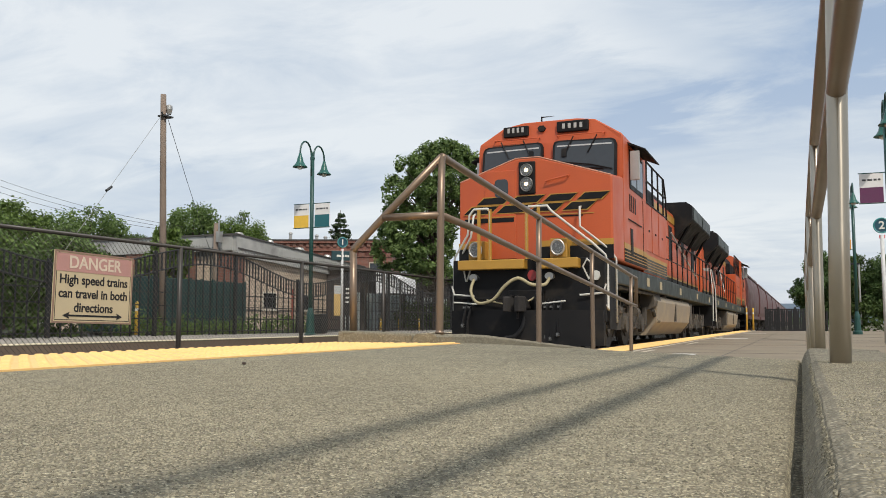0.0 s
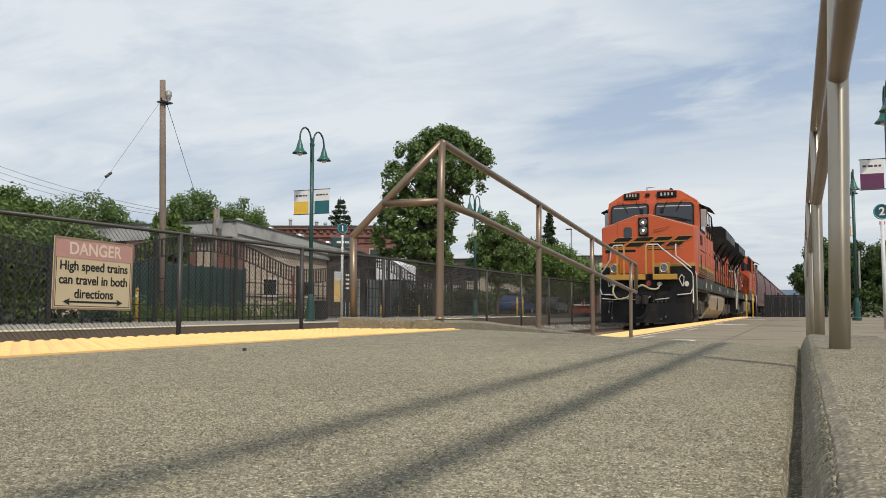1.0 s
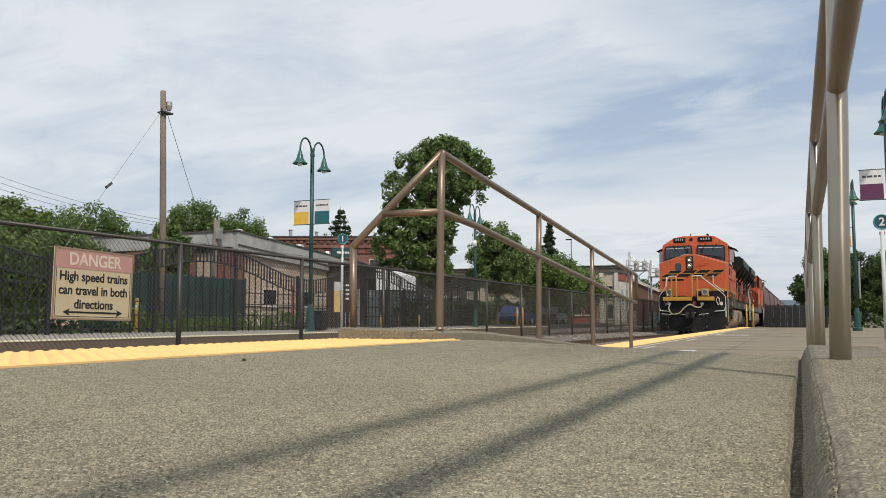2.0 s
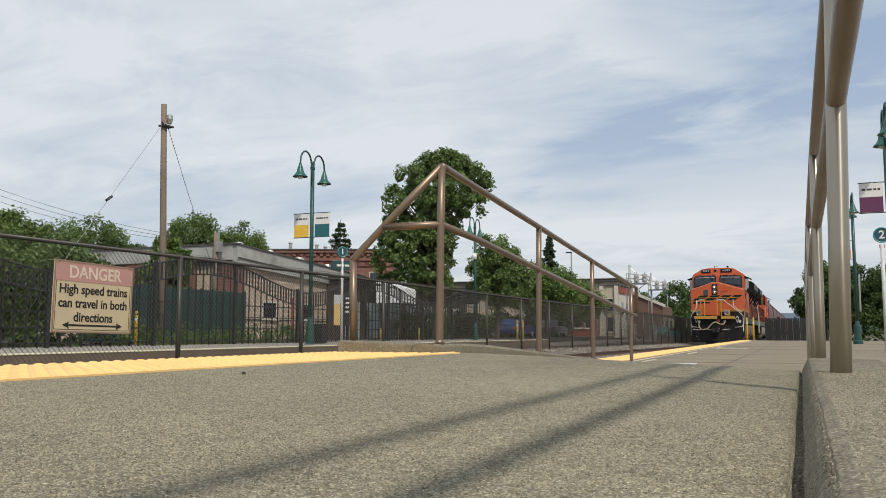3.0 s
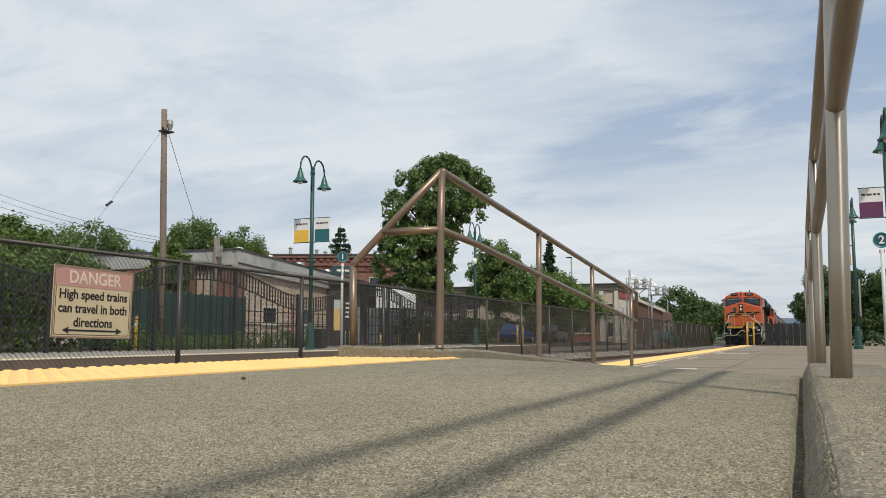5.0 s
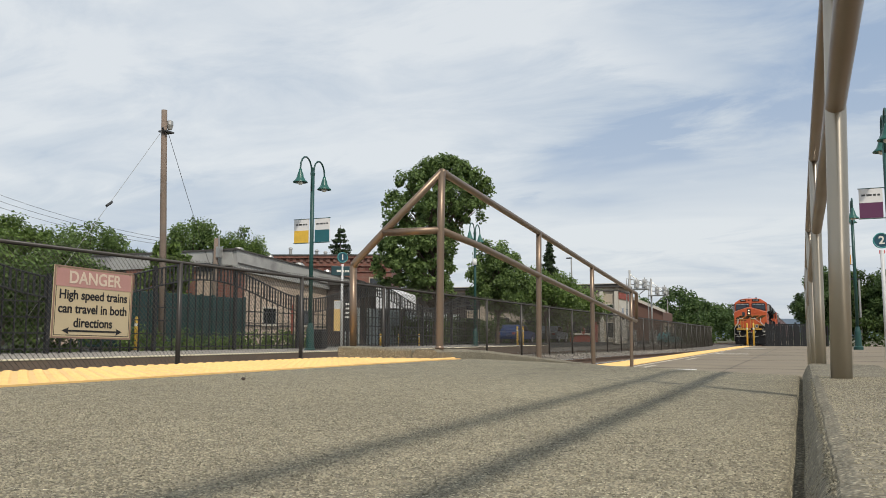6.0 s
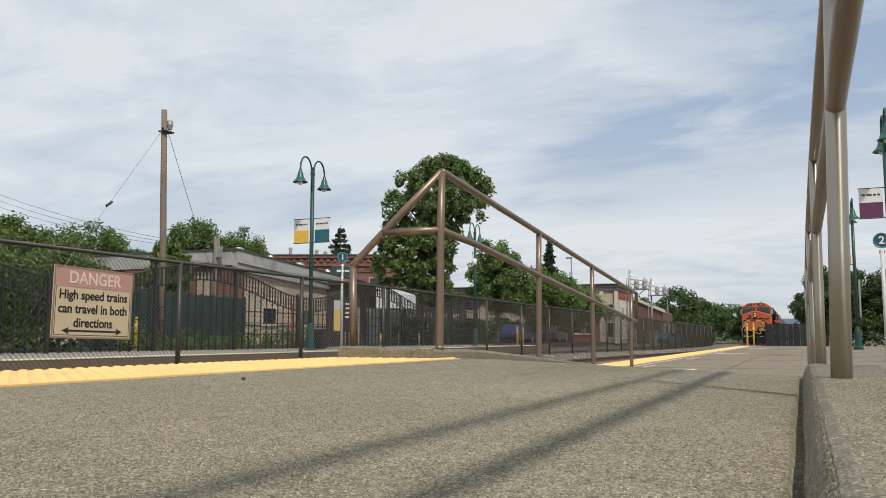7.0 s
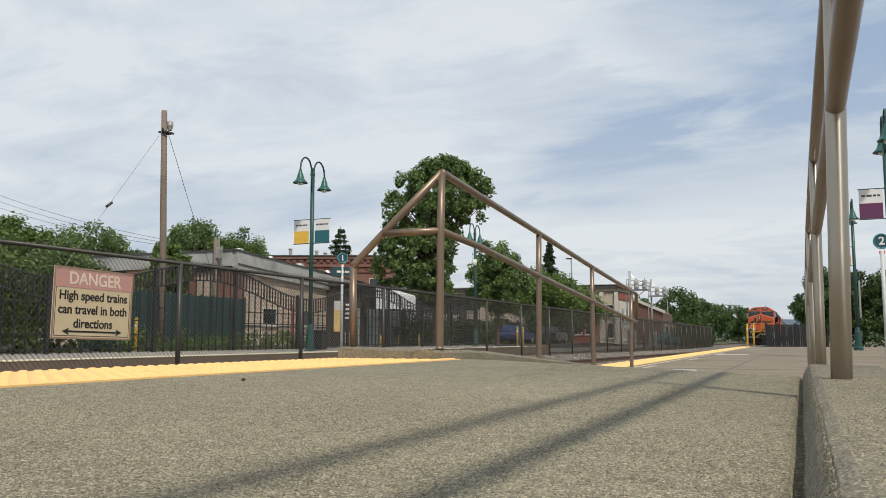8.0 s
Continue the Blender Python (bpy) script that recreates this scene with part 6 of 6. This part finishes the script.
        prism(tk, ((s * .05, .25), (s * 1.12, .25), (s * 1.40, .60), (s * 1.46, 1.10), (s * 1.38, 1.22), (s * 1.1, 1.28), (s * .05, 1.28)), "y", 7.5, 14.4)
        part("fuel_tank", tk, TANK, lo, "dusty beige fuel tank")
        part("tank_strap", B((min(s * 1.40, s * 1.475), max(s * 1.40, s * 1.475), 10.8, 10.86, .62, 1.12)), GRIME, lo)
        part("filler", T([(s * 1.3, 9.2, 1.2), (s * 1.42, 9.2, 1.42)], r=.09, seg=8), GRIME, lo)
        part("filler", T([(s * 1.3, 12.6, 1.2), (s * 1.42, 12.6, 1.42)], r=.09, seg=8), GRIME, lo)
        part("stair_stripe", T([(s * 1.0, 13.6, 3.2), (s * 1.47, 16.4, 2.0)], r=.03, seg=5), WHITEP, lo)
        part("air_tank", T([(s * 1.25, 7.0, 1.1), (s * 1.25, 8.1, 1.1)], r=.2, seg=12), GRIME, lo)
        part("piping", T([(s * 1.38, 2.5, 1.24), (s * 1.38, 8.2, 1.24)], r=.035, seg=6), GRIME, lo)
        part("piping", T([(s * 1.36, 7.2, .9), (s * 1.36, 7.8, .62), (s * 1.36, 8.2, .62)], r=.05, seg=6), GRIME, lo)
    for s in (-1, 1):
        for y in (3.4, 5.5, 17.0, 19.1):
            part("brake_cylinder", T([(s * 1.22, y - .16, .82), (s * 1.22, y + .16, .82)], r=.11, seg=10), GRIME, lo)
            part("sand_pipe", T([(s * 1.2, y + .45, 1.2), (s * 1.22, y + .40, .7), (s * 1.05, y + .30, .25)], r=.02, seg=5), GRIME, lo)
        part("step_side", B((min(s * 1.50, s * 1.56), max(s * 1.50, s * 1.56), 1.05, 1.68, .42, 1.62)), BLACKP, lo)
        part("equipment_box", B((min(s * 1.0, s * 1.42), max(s * 1.0, s * 1.42), 14.6, 15.2, .55, 1.2), bev=.02), GRIME, lo)
    for yc in (4.45, 18.0):
        truck(lo, yc, (-2.0, 0.0, 2.0), 2.75)
    raise_body(lo)
    part("rear_pilot", B((-1.5, 1.5, 21.4, 21.65, .5, 1.62), (-.15, .15, 21.6, 22.3, .78, 1.0)), BLACKP, lo)
    return lo


HOPPER = mat("hopper_maroon", (0.115, 0.044, 0.040), 0.55, var=0.16, scale=1.2, fine=30, tint=(0.10, 0.055, 0.045), tint_scale=0.8)


def hopper_car():
    ca = thing("hopper_car", "dusty maroon covered grain hopper with rounded sides", "railway wagon", "grain hoppers of the train")
    side = [(1.42, 1.15), (1.55, 1.6), (1.60, 2.3), (1.60, 2.9), (1.55, 3.5), (1.44, 3.95), (1.25, 4.22), (.7, 4.42)]
    prof = side + [(-x, z) for x, z in reversed(side)]
    bm = bmesh.new()
    ys = ((1.3, .0), (1.7, 0.0), (16.2, 0.0), (16.6, 0.0))
    rings = [[bm.verts.new((x, y, z)) for x, z in prof] for y, _ in ys]
    n = len(prof)
    for r0, r1 in zip(rings, rings[1:]):
        for i in range(n):
            bm.faces.new((r0[i], r0[(i + 1) % n], r1[(i + 1) % n], r1[i]))
    bm.faces.new(rings[0][::-1])
    bm.faces.new(rings[-1])
    body = part("body", bm, HOPPER, ca)
    part("side_sill", B((-1.6, -1.45, .9, 17.0, 1.02, 1.26), (1.45, 1.6, .9, 17.0, 1.02, 1.26), (-1.5, 1.5, .9, 1.05, 1.02, 1.5), (-1.5, 1.5, 16.85, 17.0, 1.02, 1.5)), HOPPER, ca)
    for s in (-1, 1):
        part("top_chord", B((min(s * 1.3, s * 1.5), max(s * 1.3, s * 1.5), 1.3, 16.6, 4.0, 4.12)), HOPPER, body)
    part("roof_walk", B((-.45, .45, .6, 17.3, 4.55, 4.58), bev=.004), STEEL, ca)
    for y in (2.6, 5.8, 9.0, 12.2, 15.4):
        part("hatch", B((-.38, .38, y - .9, y + .9, 4.40, 4.55), bev=.04), HOPPER, ca)
    for i, y in enumerate((3.4, 7.1, 10.8, 14.5)):
        bm = bmesh.new()
        v = [bm.verts.new(p) for p in ((-1.4, y - 1.75, 1.16), (1.4, y - 1.75, 1.16), (1.4, y + 1.75, 1.16), (-1.4, y + 1.75, 1.16), (-.6, y - .4, .45), (.6, y - .4, .45), (.6, y + .4, .45), (-.6, y + .4, .45))]
        for f in ((0, 1, 5, 4), (1, 2, 6, 5), (2, 3, 7, 6), (3, 0, 4, 7), (4, 5, 6, 7), (0, 3, 2, 1)):
            bm.faces.new([v[j] for j in f])
        if i in (1, 2):
            part("hopper_chute", bm, GRIME, ca)
        else:
            bm.free()
    for y in (1.35, 16.55):
        d = -1 if y < 5 else 1
        for s in (-1, 1):
            part("end_ladder", T(*([[(s * 1.3, y + d * .35, 1.2), (s * 1.3, y + d * .35, 4.3)], [(s * .9, y + d * .35, 1.2), (s * .9, y + d * .35, 4.3)]] +
                                   [[(s * .9, y + d * .35, 1.4 + .4 * k), (s * 1.3, y + d * .35, 1.4 + .4 * k)] for k in range(8)]), r=.016, seg=4), HOPPER, ca)
        part("end_slope", P(((y, 1.2), (y, 3.6), (y - d * .0 + d * .02, 3.6), (y + d * .02, 1.2)), "x", -1.3, 1.3), HOPPER, ca)
    part("coupler", B((-.13, .13, 0.0, 1.0, .78, 1.0), (-.13, .13, 16.9, 17.9, .78, 1.0)), GRIME, ca)
    for yc in (2.35, 15.55):
        truck(ca, yc, (-.89, .89), 1.25)
    return ca


def progress(t):
    """How far the lead coupler stands along the track: it slows a little as it backs away."""
    return 14.75 + 13.75 * t - 0.20 * t * t + 0.0085 * t ** 3


TRAIN = []


def build_train():
    lo = locomotive("locomotive", "orange, black and yellow diesel locomotive with lit headlights")
    TRAIN.append((lo, 0.0, 0))
    TRAIN.append((locomotive("locomotive", "orange diesel locomotive coupled with its cab facing away", lit=False), 44.6, 180))
    h = hopper_car()
    TRAIN.append((h, 44.7, 0))
    for i in range(1, 16):
        TRAIN.append((copy_thing(h, pose(0, 0, 0)), 44.7 + 17.9 * i, 0))

build_ground()
build_track(TRACK_A)
build_track(TRACK_B)
build_platform()
build_aggregate()
kerb_strip(-0.003, 0.245, KERB_UP, -6, 11.2, "kerb", "worn concrete kerb that carries the steel handrail")
kerb_strip(-1.92, -1.77, 0.052, 4.12, 11.2, "kerb", "worn concrete kerb along the ramp")
tagged(part("kerb", P(((-2.37, -0.3), (-1.92, -0.3), (-1.92, zp(-1.8) + 0.054), (-2.37, zp(-1.8) + 0.070)), "y", 4.12, 4.32, bev=.012), KERB), "worn concrete kerb across the platform end", "kerb", kind="structure")
build_handrails()
build_fence()
build_danger_sign()
build_pebble()
build_train()
build_far_side()
iron_fence()
street_lamp(-14.4, 23.3, (mat("banner_yellow", (.72, .45, .06), .8), mat("banner_teal", (.02, .12, .14), .8)))
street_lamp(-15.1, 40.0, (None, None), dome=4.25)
street_lamp(2.15, 24.05, (mat("banner_purple", (.12, .035, .09), .8), None))
street_lamp(2.13, 39.1, (mat("banner_orange", (.72, .30, .03), .8), None))
platform_sign(-14.4, 25.3, "1", 45)
platform_sign(1.80, 22.1, "2", 0, name_board=False, drop=0.48)
utility_pole()
buildings()
container()
parked_car(-20.3, 62.6, 88, mat("car_blue", (.008, .028, .10), .35, var=.06), "small dark blue car parked behind the far platform")
parked_car(-19.7, 70.9, 92, mat("car_grey", (.16, .17, .18), .35, var=.06), "grey car parked in the yard")
parked_car(-14.5, 102.5, 75, mat("car_teal", (.02, .17, .18), .4, var=.06), "teal car waiting in the street", z=-.30)
rail_signal(-13.5, 73.5)
rail_signal(-13.5, 84.8)
end_of_platform()
greenery()


def motions():
    times = [0.25 * i for i in range(33)]
    for ob, off, turn in TRAIN:
        rows = []
        for t in times:
            y = progress(t) + off
            # front and rear of the vehicle lie on the graded track
            far = y + (20 if turn == 0 else -20)
            tilt = math.degrees(math.atan2(grade(far) - grade(y), 20))
            rows.append((t, pose(TRACK_A, y, RAIL_Z + grade(y), tilt, 0, turn)))
        walk(ob, rows)


motions()
